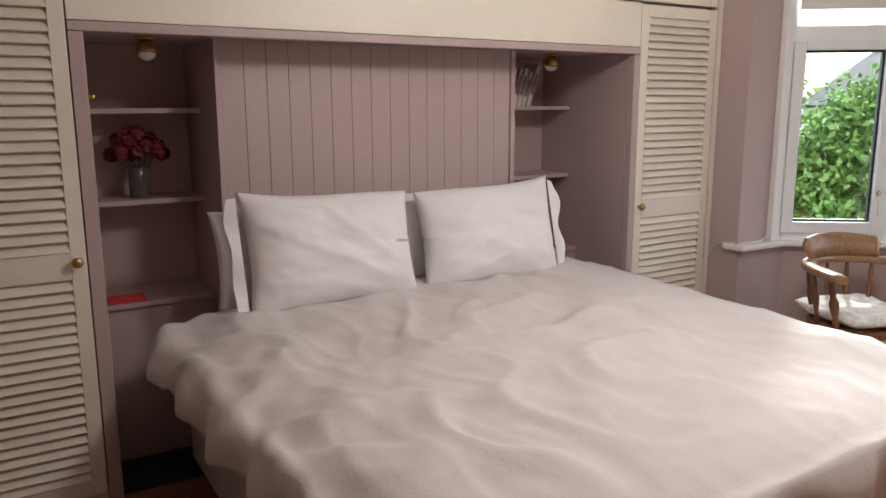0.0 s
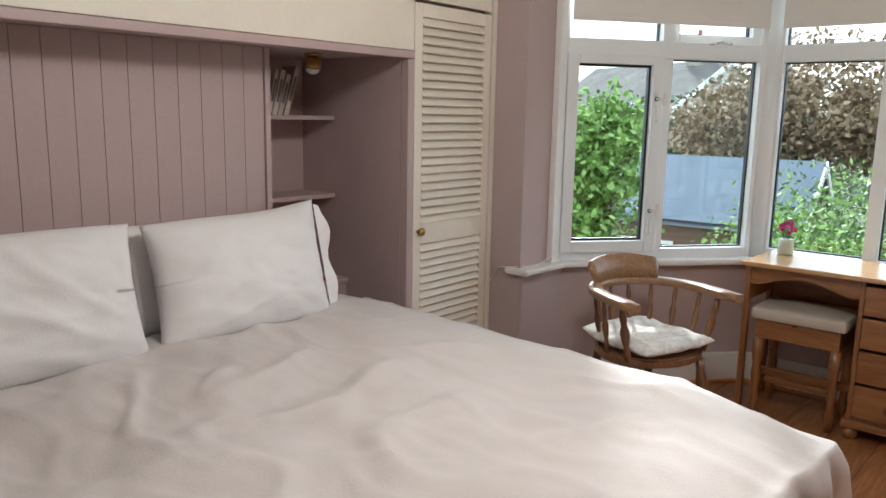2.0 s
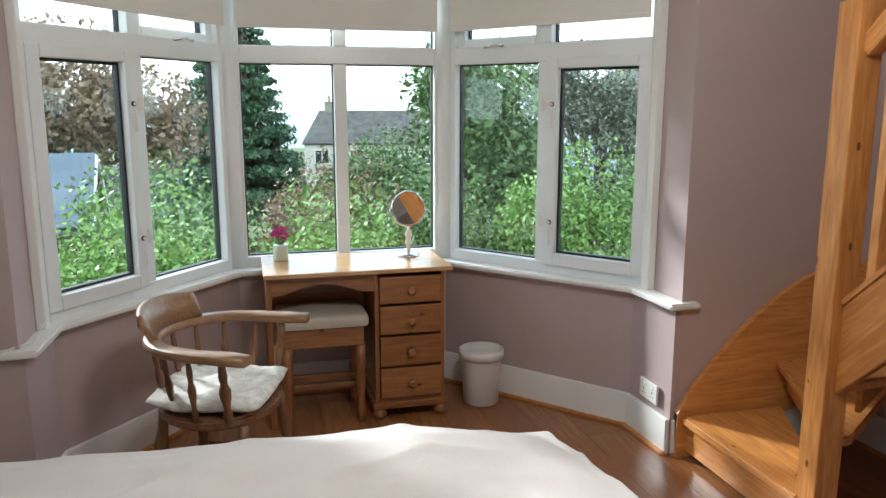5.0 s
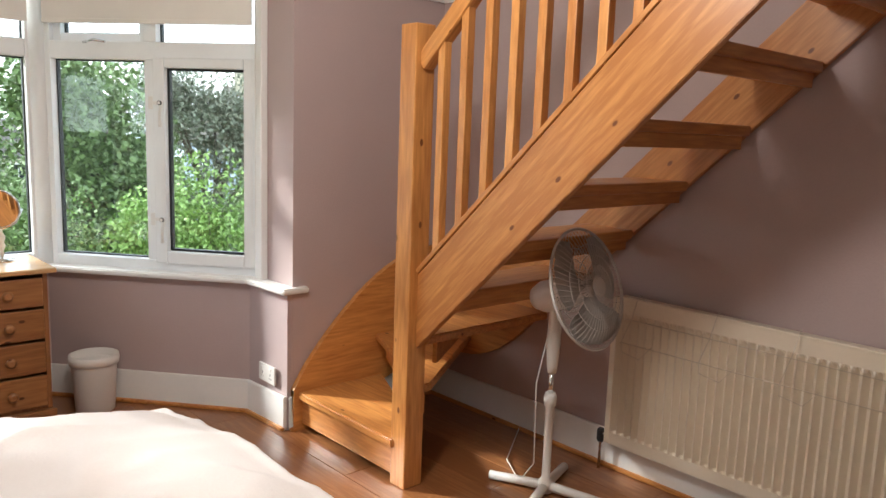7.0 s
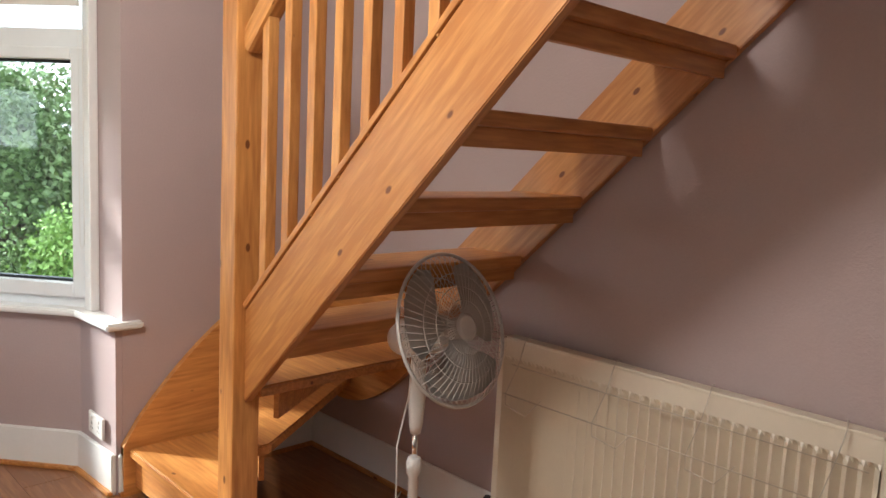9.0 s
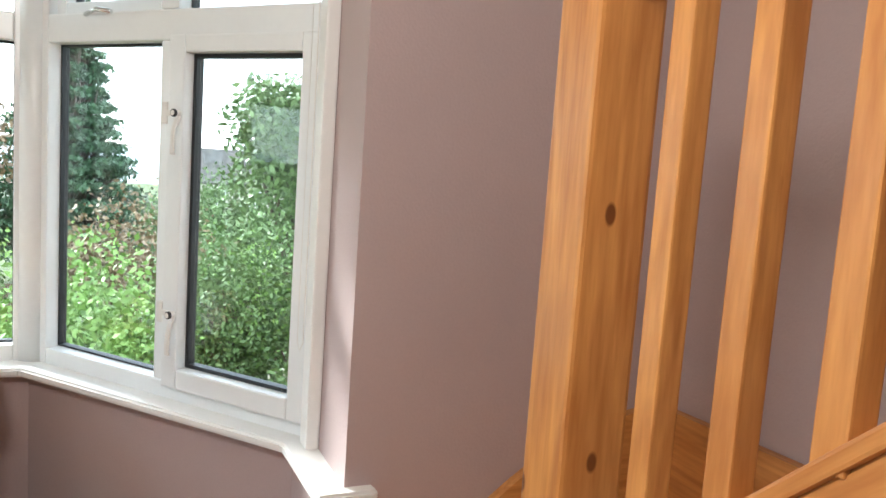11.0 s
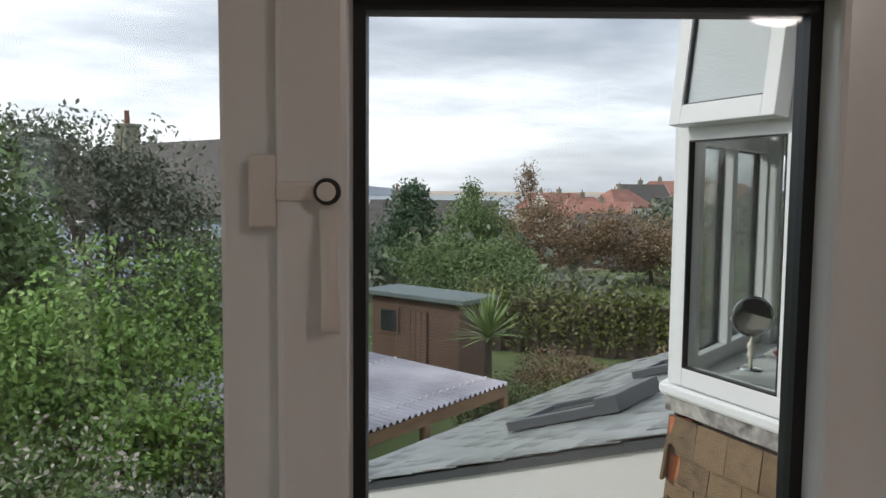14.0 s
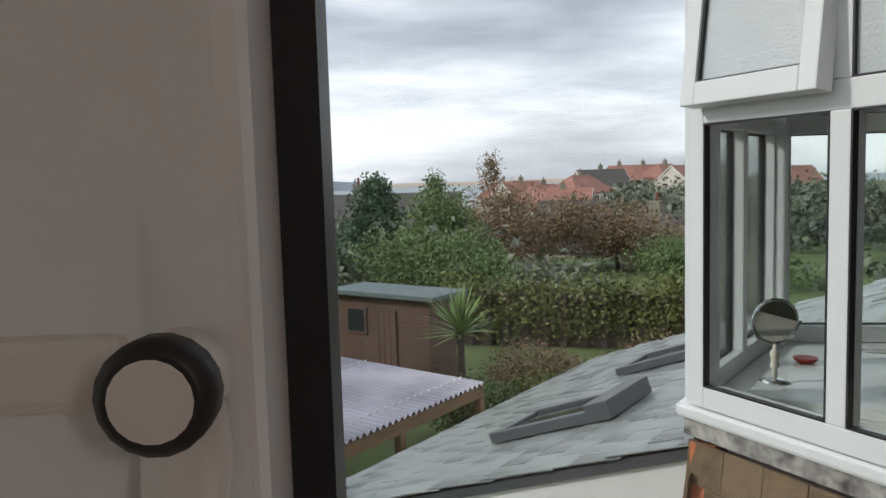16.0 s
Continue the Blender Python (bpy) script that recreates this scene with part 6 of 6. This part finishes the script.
# ---- houses ----
def house(name, label, at, turn, w, d, eave, ridge, wall_m, roof_m, hip=0.0, storeys=2, cols=3, base=-4.0, chimneys=(0.3,)):
    """A house with overhanging roof, windows on both long sides and chimneys; ridge along local x."""
    h = thing(name, label, "house", (*at, base))
    m = pose(at[0], at[1], 0, 0, 0, turn)
    bm = bmesh.new()
    e, b0 = eave, base
    lo = [bm.verts.new((sx * w / 2, sy * d / 2, b0)) for sx, sy in ((-1, -1), (1, -1), (1, 1), (-1, 1))]
    hi = [bm.verts.new((v.co.x, v.co.y, e)) for v in lo]
    gx = w / 2 * (1 - hip)
    ga, gb = bm.verts.new((-gx, 0, ridge - 0.05)), bm.verts.new((gx, 0, ridge - 0.05))
    for k in range(4):
        bm.faces.new((lo[k], lo[(k + 1) % 4], hi[(k + 1) % 4], hi[k]))
    bm.faces.new((hi[1], hi[2], gb))
    bm.faces.new((hi[3], hi[0], ga))
    part("wall", bm, wall_m, h, "", m)
    o = 0.18
    zo = e - o * (ridge - e) / (d / 2)
    bm = bmesh.new()
    for dz in (0, 0.12):
        p = [bm.verts.new(c) for c in ((-w / 2 - o, -d / 2 - o, zo + dz), (w / 2 + o, -d / 2 - o, zo + dz), (w / 2 + o, d / 2 + o, zo + dz), (-w / 2 - o, d / 2 + o, zo + dz), (-gx - o * (hip == 0), 0, ridge + dz), (gx + o * (hip == 0), 0, ridge + dz))]
        for q in ((0, 1, 5, 4), (2, 3, 4, 5)) + (((1, 2, 5), (3, 0, 4)) if hip else ()):
            bm.faces.new([p[i] for i in (q if dz else q[::-1])])
    part("roof", bm, roof_m, h, "", m)
    if not hip:
        for s in (-1, 1):
            for t in (-1, 1):
                bm = bmesh.new()
                x0, x1 = s * (w / 2 + o) - 0.02, s * (w / 2 + o) + 0.02
                pts = ((-0.0, ridge + 0.13), (t * (d / 2 + o), zo + 0.13), (t * (d / 2 + o), zo - 0.10), (0.0, ridge - 0.10))
                va = [[bm.verts.new((x, yy, zz)) for yy, zz in pts] for x in (x0, x1)]
                bm.faces.new(va[0])
                bm.faces.new(va[1])
                for k in range(4):
                    bm.faces.new((va[0][k], va[0][(k + 1) % 4], va[1][(k + 1) % 4], va[1][k]))
                bmesh.ops.recalc_face_normals(bm, faces=bm.faces[:])
                part("bargeboard", bm, M["white"], h, "white bargeboard", m)
    for c in chimneys:
        x = (c - 0.5) * w
        ch = part("chimney", boxes((x - 0.4, -0.3, ridge - 0.6, x + 0.4, 0.3, ridge + 0.8), (x - 0.46, -0.36, ridge + 0.8, x + 0.46, 0.36, ridge + 0.9)), M["chimney"], h, "weathered rendered chimney", m)
        part("chimney_pot", bm_turned([(0.11, 0.9), (0.09, 1.4), (0.11, 1.42)], 10, m=pose(x, 0, ridge)), M["red_roof"], ch, "red clay pot", m)
    for st in range(storeys):
        zc = e - 1.1 - 2.5 * st
        for k in range(cols):
            x = -w / 2 + w * (k + 0.5) / cols
            for s in (-1, 1):
                yy = s * d / 2
                wnd = part("window", boxes((x - 0.6, yy - 0.05, zc - 0.6, x + 0.6, yy + 0.05, zc + 0.6)), M["white"], h, "white framed window", m)
                part("pane", boxes((x - 0.52, yy - 0.06, zc - 0.52, x - 0.04, yy + 0.06, zc + 0.52)), M["dark_glass"], wnd, "", m)
                part("pane", boxes((x + 0.04, yy - 0.06, zc - 0.52, x + 0.52, yy + 0.06, zc + 0.52)), M["dark_glass"], wnd, "", m)
    return h


gh = house("gable_house", "house with a grey slate roof and blue-grey boarded gable", (27.5, -14.6), 0, 11.6, 4.2, 0.75, 3.0, M["siding"], M["slate_far"], 0, 2, 3, -4.0, (0.24, 0.86))
clad = mesh_of("board", boxes((-0.02, -2.09, 0, 0.0, 2.09, 0.155)), M["siding"])
for k in range(26):
    part("board", clad, None, gh, "", pose(21.70, -14.6, -3.3 + 0.155 * k, 0, -4, 0))
for r in range(12):
    zr = 0.80 + 0.18 * r
    part("slate_course", boxes((21.55, -12.52 - 0.173 * r - 0.19, zr + 0.06, 33.4, -12.52 - 0.173 * r, zr + 0.09), bevel=0.004), M["slate_far"], gh)
house("white_house", "white rendered house with a slate roof beyond the garden", (34, 16.5), 65, 9, 7, 1.3, 3.7, M["render_wall"], M["slate_far"], 0, 2, 3, -4, (0.2,))
house("white_house", "white rendered house with a slate roof beyond the garden", (46, 16), 20, 10, 7, 1.2, 3.6, M["render_wall"], M["slate_far"], 0.3, 2, 3, -4, (0.8,))
house("terrace_house", "long rendered house row with a mossy slate roof", (66, -12.0), 78, 17, 8, -1.4, 1.1, M["render_wall"], M["slate_far"], 0.1, 2, 6, -7, (0.15, 0.9))
house("outbuilding", "garden outbuilding with a blue-grey slate roof", (17.5, 7.0), 95, 4.0, 3.2, -0.7, 0.45, M["hut"], M["slate_blue"], 0, 1, 2, -3.0, ())
house("bungalow", "bungalow with a dark roof and white windows", (22.5, -45), -16, 15, 8, -3.1, -1.0, M["render_wall"], M["slate_far"], 0.2, 1, 4, -8, (0.35,))
house("dark_roof_house", "house with a dark roof among the trees", (42, -46), 35, 10, 8, -2.0, 0.5, M["render_wall"], M["slate_far"], 0.0, 2, 3, -9, (0.8,))
for k, (dx, dist, key, zr) in enumerate(((0.387, 165, "red_roof", 3.4), (0.409, 150, "slate_far", 2.6), (0.432, 140, "red_roof", 1.6), (0.452, 128, "red_roof", -0.5), (0.474, 135, "red_roof", 0.2), (0.50, 150, "red_roof", 0.8), (0.52, 160, "red_roof", 0.6), (0.36, 180, "red_roof", 3.6), (0.335, 170, "red_roof", 3.5), (0.44, 105, "slate_far", -1.8), (0.465, 98, "render_wall", -3.0), (0.31, 160, "red_roof", 3.0), (0.27, 150, "slate_far", 2.4), (0.20, 150, "red_roof", 2.2))):
    dy = -math.sqrt(1 - dx * dx)
    house("town_house", "distant pale semi-detached house on the hillside", (3.8 + dx * dist, 0.6 + dy * dist), 20 + 25 * (k % 3), 9.5, 8, zr - 3.0, zr, M["render_wall"], M[key if key != "render_wall" else "slate_far"], 0.55 if k % 2 == 0 else 0.0, 2, 3, zr - 9, (0.5,))

# ---- garden hut, canopy ----
hut = thing("garden_hut", "brown boarded garden hut with a flat felt roof", "hut", (14.2, -13.3, -3.0))
hb = mesh_of("board", boxes((13.4, -12.03, 0, 16.0, -12.0, 0.118), bevel=0.006), M["hut"])
for k in range(17):
    part("board", hb, None, hut, "", pose(0, 0, -3.0 + 0.12 * k, 0))
part("wall", boxes((13.4, -12.95, -3.0, 16.0, -12.03, -0.98)), M["hut"], hut)
part("roof", boxes((13.15, -13.1, -0.97, 16.2, -11.8, -0.86), bevel=0.02), M["hut_roof"], hut, "green-grey felt roof")
d = part("door", boxes(*[(14.3 + 0.16 * k, -11.995, -2.95, 14.45 + 0.16 * k, -11.965, -1.25) for k in range(4)], bevel=0.004), M["hut"], hut, "ledged boarded door")
wv = part("window", boxes((15.15, -11.998, -1.85, 15.75, -11.97, -1.25)), M["hut"], hut, "small dark window")
part("pane", boxes((15.2, -11.969, -1.80, 15.7, -11.965, -1.30)), M["dark_glass"], wv)

can = thing("canopy", "garden canopy of clear corrugated plastic on timber posts", "canopy", (11.0, -6.2, -3.0))
bm = bmesh.new()
cx0, cx1, cy0, cy1 = 9.42, 12.9, -7.95, -4.42
n = 192
va = []
for k in range(n + 1):
    y = cy0 + (cy1 - cy0) * k / n
    dz = 0.026 * math.sin(k * 2 * math.pi / 6)
    va.append([bm.verts.new((x, y, -1.17 - 0.06 * (12.9 - x) / 3.5 + dz)) for x in (cx0, cx0 + 1.2, cx0 + 2.4, cx1)])
for a, b in zip(va, va[1:]):
    for k in range(3):
        bm.faces.new((a[k], a[k + 1], b[k + 1], b[k])).smooth = True
part("corrugated_sheet", bm, M["corrugated"], can, "clear corrugated plastic sheet")
part("beam", boxes((cx0 + 0.02, cy0, -1.42, cx0 + 0.09, cy1, -1.26), bevel=0.006), M["timber"], can)
part("beam", boxes((cx1 - 0.09, cy0, -1.36, cx1 - 0.02, cy1, -1.20), bevel=0.006), M["timber"], can)
part("end_board", boxes((cx0, cy1 - 0.01, -1.40, cx1, cy1 + 0.03, -1.215), bevel=0.006), M["timber"], can)
for k in range(5):
    y = cy0 + 0.1 + (cy1 - cy0 - 0.2) * k / 4
    part("rafter", boxes((cx0 + 0.09, y - 0.03, -1.36, cx1 - 0.09, y + 0.03, -1.25), bevel=0.004), M["timber"], can)
for x in (cx0 + 0.06, cx1 - 0.06):
    for y in (cy0 + 0.05, (cy0 + cy1) / 2, cy1 - 0.05):
        part("post", boxes((x - 0.05, y - 0.05, -3.0, x + 0.05, y + 0.05, -1.40), bevel=0.006), M["timber"], can)
for x in (cx0 + 0.35, cx0 + 2.1):
    part("screw_row", boxes(*[(x - 0.012, cy0 + 0.06 + 0.073 * 2 * k, -1.205 + 0.0172 * (x - cx0), x + 0.012, cy0 + 0.085 + 0.073 * 2 * k, -1.19 + 0.0172 * (x - cx0) + 0.012) for k in range(24)]), M["white"], can, "white fixing caps")

fence = thing("fence", "dark stained garden fence boards", "fence", (16.5, 3, -3))
fb = mesh_of("board", boxes((0, 0, 0, 0.02, 0.14, 1.7), bevel=0.004), M["hut"])
for k in range(60):
    part("board", fb, None, fence, "", pose(17.3, -4.5 + 0.15 * k, -3.0))

# ---- slate roofed extension ----
ext = thing("extension", "single-storey extension with a wet slate roof and white gable boards", "extension", (6.2, -6.2, -3.0))
ex0, ex1, ey0, ey1 = 4.0, 8.3, -9.2, -3.15
SL = 0.37


def roof_z(x):
    return -1.0 + SL * (8.3 - x)


bm = bmesh.new()
va = [[bm.verts.new((x, y, z)) for x, z in ((ex0, -3.0), (ex1 - 0.15, -3.0), (ex1 - 0.15, roof_z(ex1) - 0.12), (ex0, roof_z(ex0) - 0.12))] for y in (ey0 + 0.1, ey1 - 0.1)]
bm.faces.new(va[0])
bm.faces.new(va[1])
for k in range(4):
    bm.faces.new((va[0][k], va[0][(k + 1) % 4], va[1][(k + 1) % 4], va[1][k]))
bmesh.ops.recalc_face_normals(bm, faces=bm.faces[:])
wall_e = part("wall", bm, M["mortar"], ext, "brick wall")
bm = bmesh.new()
va = [[bm.verts.new((x, y, z)) for x, z in ((ex0, roof_z(ex0) - 0.45), (ex1, roof_z(ex1) - 0.30), (ex1, roof_z(ex1) - 0.025), (ex0, roof_z(ex0) - 0.025))] for y in (ey1 - 0.06, ey1 - 0.02)]
bm.faces.new(va[0])
bm.faces.new(va[1])
for k in range(4):
    bm.faces.new((va[0][k], va[0][(k + 1) % 4], va[1][(k + 1) % 4], va[1][k]))
bmesh.ops.recalc_face_normals(bm, faces=bm.faces[:])
part("gable_board", bm, M["white"], ext, "white gable board")
bmr = bmesh.new()
va = [[bmr.verts.new((x, y, roof_z(x) - dz)) for x, dz in ((ex0, 0.02), (ex1, 0.02), (ex1, 0.08), (ex0, 0.08))] for y in (ey0, ey1)]
bmr.faces.new(va[0])
bmr.faces.new(va[1])
for k in range(4):
    bmr.faces.new((va[0][k], va[0][(k + 1) % 4], va[1][(k + 1) % 4], va[1][k]))
bmesh.ops.recalc_face_normals(bmr, faces=bmr.faces[:])
roof_e = part("roof", bmr, M["skylight"], ext, "roof deck")
part("gutter", bm_tube([(ex1 + 0.05, ey0, -1.06), (ex1 + 0.05, ey1, -1.06)], 0.05, 10), M["skylight"], ext, "dark gutter")
tilt = math.degrees(math.atan(SL))
for k, (sx, sy) in enumerate(((6.45, -4.55), (6.35, -6.7))):
    sk = part("skylight", boxes((-0.5, -0.36, 0.02, 0.5, -0.29, 0.10), (-0.5, 0.29, 0.02, 0.5, 0.36, 0.10), (0.43, -0.29, 0.02, 0.5, 0.29, 0.09), (-0.55, -0.38, 0.02, -0.36, 0.38, 0.15), bevel=0.008), M["skylight"], ext, "grey metal roof window", pose(sx, sy, roof_z(sx), 0, tilt, 0))
    part("pane", boxes((-0.36, -0.29, 0.06, 0.43, 0.29, 0.07)), M["dark_glass"], sk, "", pose(sx, sy, roof_z(sx), 0, tilt, 0))

# ---- neighbouring bay ----
NB = [(3.72, -1.665), (4.72, -2.165), (4.72, -3.285), (3.72, -3.785)]
window("window_4", NB[0], NB[1], None, 1, 0.72, 2.30, True)
window("window_5", NB[1], NB[2], None, None, 0.72, 2.30, True)
window("window_6", NB[2], NB[3], None, None, 0.72, 2.30, True)
for i, (x, y) in enumerate(NB):
    setting(f"window_post_n{i + 1}", boxes((x - 0.045, y - 0.045, 0.70, x + 0.05, y + 0.05, 2.32), bevel=0.012), M["upvc"], "white window corner post", "window post")
ns = [(3.65, -1.555), (4.81, -2.115), (4.81, -3.335), (3.65, -3.895), (3.65, -3.635), (4.61, -3.215), (4.61, -2.235), (3.65, -1.795)]
setting("window_sill_neighbour", bm_prism(ns[::-1], 0.665, 0.715, 0.012), M["upvc"], "white outer window sill of the next bay", "window sill")
setting("eaves_neighbour", bm_prism([(3.6, -4.0), (4.98, -3.35), (4.98, -2.03), (3.6, -1.38)], 2.32, 2.55, 0.02), M["upvc"], "white eaves board of the next bay", "eaves")
setting("roof_neighbour", bm_prism([(3.6, -4.05), (5.02, -3.38), (5.02, -2.0), (3.6, -1.33)], 2.555, 2.62), M["lead"], "lead roof edge of the next bay", "roof")
setting("house_wall", boxes((3.42, -9.2, -3.0, 3.66, -3.9, 2.7), (3.42, -1.52, -3.0, 3.66, -0.97, 2.7)), M["mortar"], "house wall between the bays", "wall")
setting("neighbour_room", boxes((0.6, -4.6, 0.0, 4.6, -1.30, 0.02), (0.5, -4.6, 0.02, 0.6, -1.30, 2.4), (0.6, -4.7, 0.02, 3.4, -4.6, 2.4), (0.6, -1.30, 0.02, 3.4, -1.20, 2.4), (0.5, -4.7, 2.4, 4.7, -1.2, 2.5)), M["inner"], "plain dim room behind the next bay", "room")
core = setting("bay_core_neighbour", bm_prism([(3.67, -3.70), (4.65, -3.25), (4.65, -2.2), (3.67, -1.70)], -3.0, 0.66), M["mortar"], "wall under the next bay", "wall")
tw = thing("vanity_table", "white painted table standing in the next bay", "table", (4.1, -2.7, 0))
part("tabletop", boxes((3.78, -3.22, 0.69, 4.62, -2.30, 0.725), bevel=0.008), M["table"], tw)
part("apron", boxes((3.82, -3.18, 0.58, 4.50, -2.27, 0.69)), M["table"], tw)
for x, y in ((3.85, -3.14), (4.46, -3.14), (3.85, -2.32), (4.46, -2.32)):
    part("leg", bm_turned([(0.02, 0.02), (0.026, 0.3), (0.02, 0.4), (0.032, 0.5), (0.035, 0.58)], 14, m=pose(x, y, 0)), M["table"], tw)
round_mirror((4.56, -2.52, 0.725), 125, 4, "round chrome mirror on the white table in the next bay")
rd = thing("trinket_dish", "small red dish on the white table", "dish", (4.52, -2.90, 0.725))
part("dish", bm_turned([(0.03, 0), (0.045, 0.012), (0.05, 0.022), (0.04, 0.02)], 18, m=pose(4.52, -2.90, 0.725)), M["red_card"], rd)
posy((4.40, -2.95, 0.725), M["pink_petal"], M["vase"], 6, 0.045, 0.10, "magenta flowers in a jar on the white table")

# hung tiles, flashing, slates and bricks: small pieces last
hung = thing("tile_hanging", "lichen-spotted brown clay tiles hung under the next bay", "tile hanging", (4.3, -2.0, -0.5))
for a, b in ((NB[0], NB[1]), (NB[1], NB[2])):
    av, bv = Vector((*a, 0)), Vector((*b, 0))
    u = (bv - av).normalized()
    nr = Vector((0, 0, 1)).cross(u)
    ln = (bv - av).length + 0.03
    m = Matrix((u, nr, (0, 0, 1))).transposed().to_4x4()
    m.translation = av + nr * 0.005
    tm = mesh_of("tile", boxes((0.0015, 0.0, -0.155, 0.1635, 0.014, 0.0), bevel=0.003), M["hung_tile"])
    for r in range(14):
        z = 0.575 - 0.112 * r
        x = -0.08 if r % 2 else 0.0
        while x < ln - 0.09:
            part("tile", tm, None, hung, "", m @ pose(x, 0.022 + random.uniform(-0.002, 0.003), z, 7 + random.uniform(-1, 1), 0, 0))
            x += 0.165
    part("flashing", boxes((-0.01, 0.03, 0.595, ln + 0.02, 0.046, 0.668), bevel=0.004), M["lead"], hung, "stained lead flashing", m)
cu = mesh_of("corner_tile", boxes((-0.085, -0.005, -0.16, 0.018, 0.022, 0.0), (0.0, -0.10, -0.16, 0.022, -0.005, 0.0), bevel=0.004), M["corner_tile"])
for r in range(14):
    part("corner_tile", cu, None, hung, "orange clay corner tile", pose(4.74, -2.15, 0.57 - 0.112 * r, 3, 3, -16 + random.uniform(-3, 3)))

sm = mesh_of("slate", boxes((-0.16, -0.118, 0, 0.16, 0.118, 0.007)), M["slate"])
placed, rest = 0, []
r = 0
x = ex1 - 0.10
while x > 4.3:
    y = ey1 - 0.12 + (0.12 if r % 2 else 0.0)
    while y > ey0:
        mm = pose(x, min(y, ey1 - 0.10), roof_z(x) - 0.004 + random.uniform(0, 0.008), random.uniform(-0.8, 0.8), tilt - 2.2 + random.uniform(-0.5, 0.5), random.uniform(-1, 1))
        if y > -6.1 and x > 4.85 and placed < 300:
            part("slate", sm, None, roof_e, "", mm)
            placed += 1
        else:
            rest.append(mm)
        y -= 0.24
    x -= 0.20
    r += 1
verts, faces = [], []
for mm in rest:
    n0 = len(verts)
    for v in sm.vertices:
        verts.append(tuple(mm @ v.co))
    for p in sm.polygons:
        faces.append([n0 + i for i in p.vertices])
tagged(part("slates", (verts, [], faces), M["slate"], roof_e), kind="stuff")
bk = mesh_of("brick", boxes((0, 0, 0, 0.215, 0.012, 0.065), bevel=0.003), M["brick"])
cnt = 0
for r in range(14):
    z = -0.10 - 0.075 * r
    x = 4.75 + (0.11 if r % 2 else 0)
    while x < 8.0 and cnt < 200:
        if z + 0.07 < roof_z(x + 0.2) - 0.40 and z > roof_z(x) - 1.1:
            part("brick", bk, None, wall_e, "", pose(x, ey1 - 0.098, z))
            cnt += 1
        x += 0.225
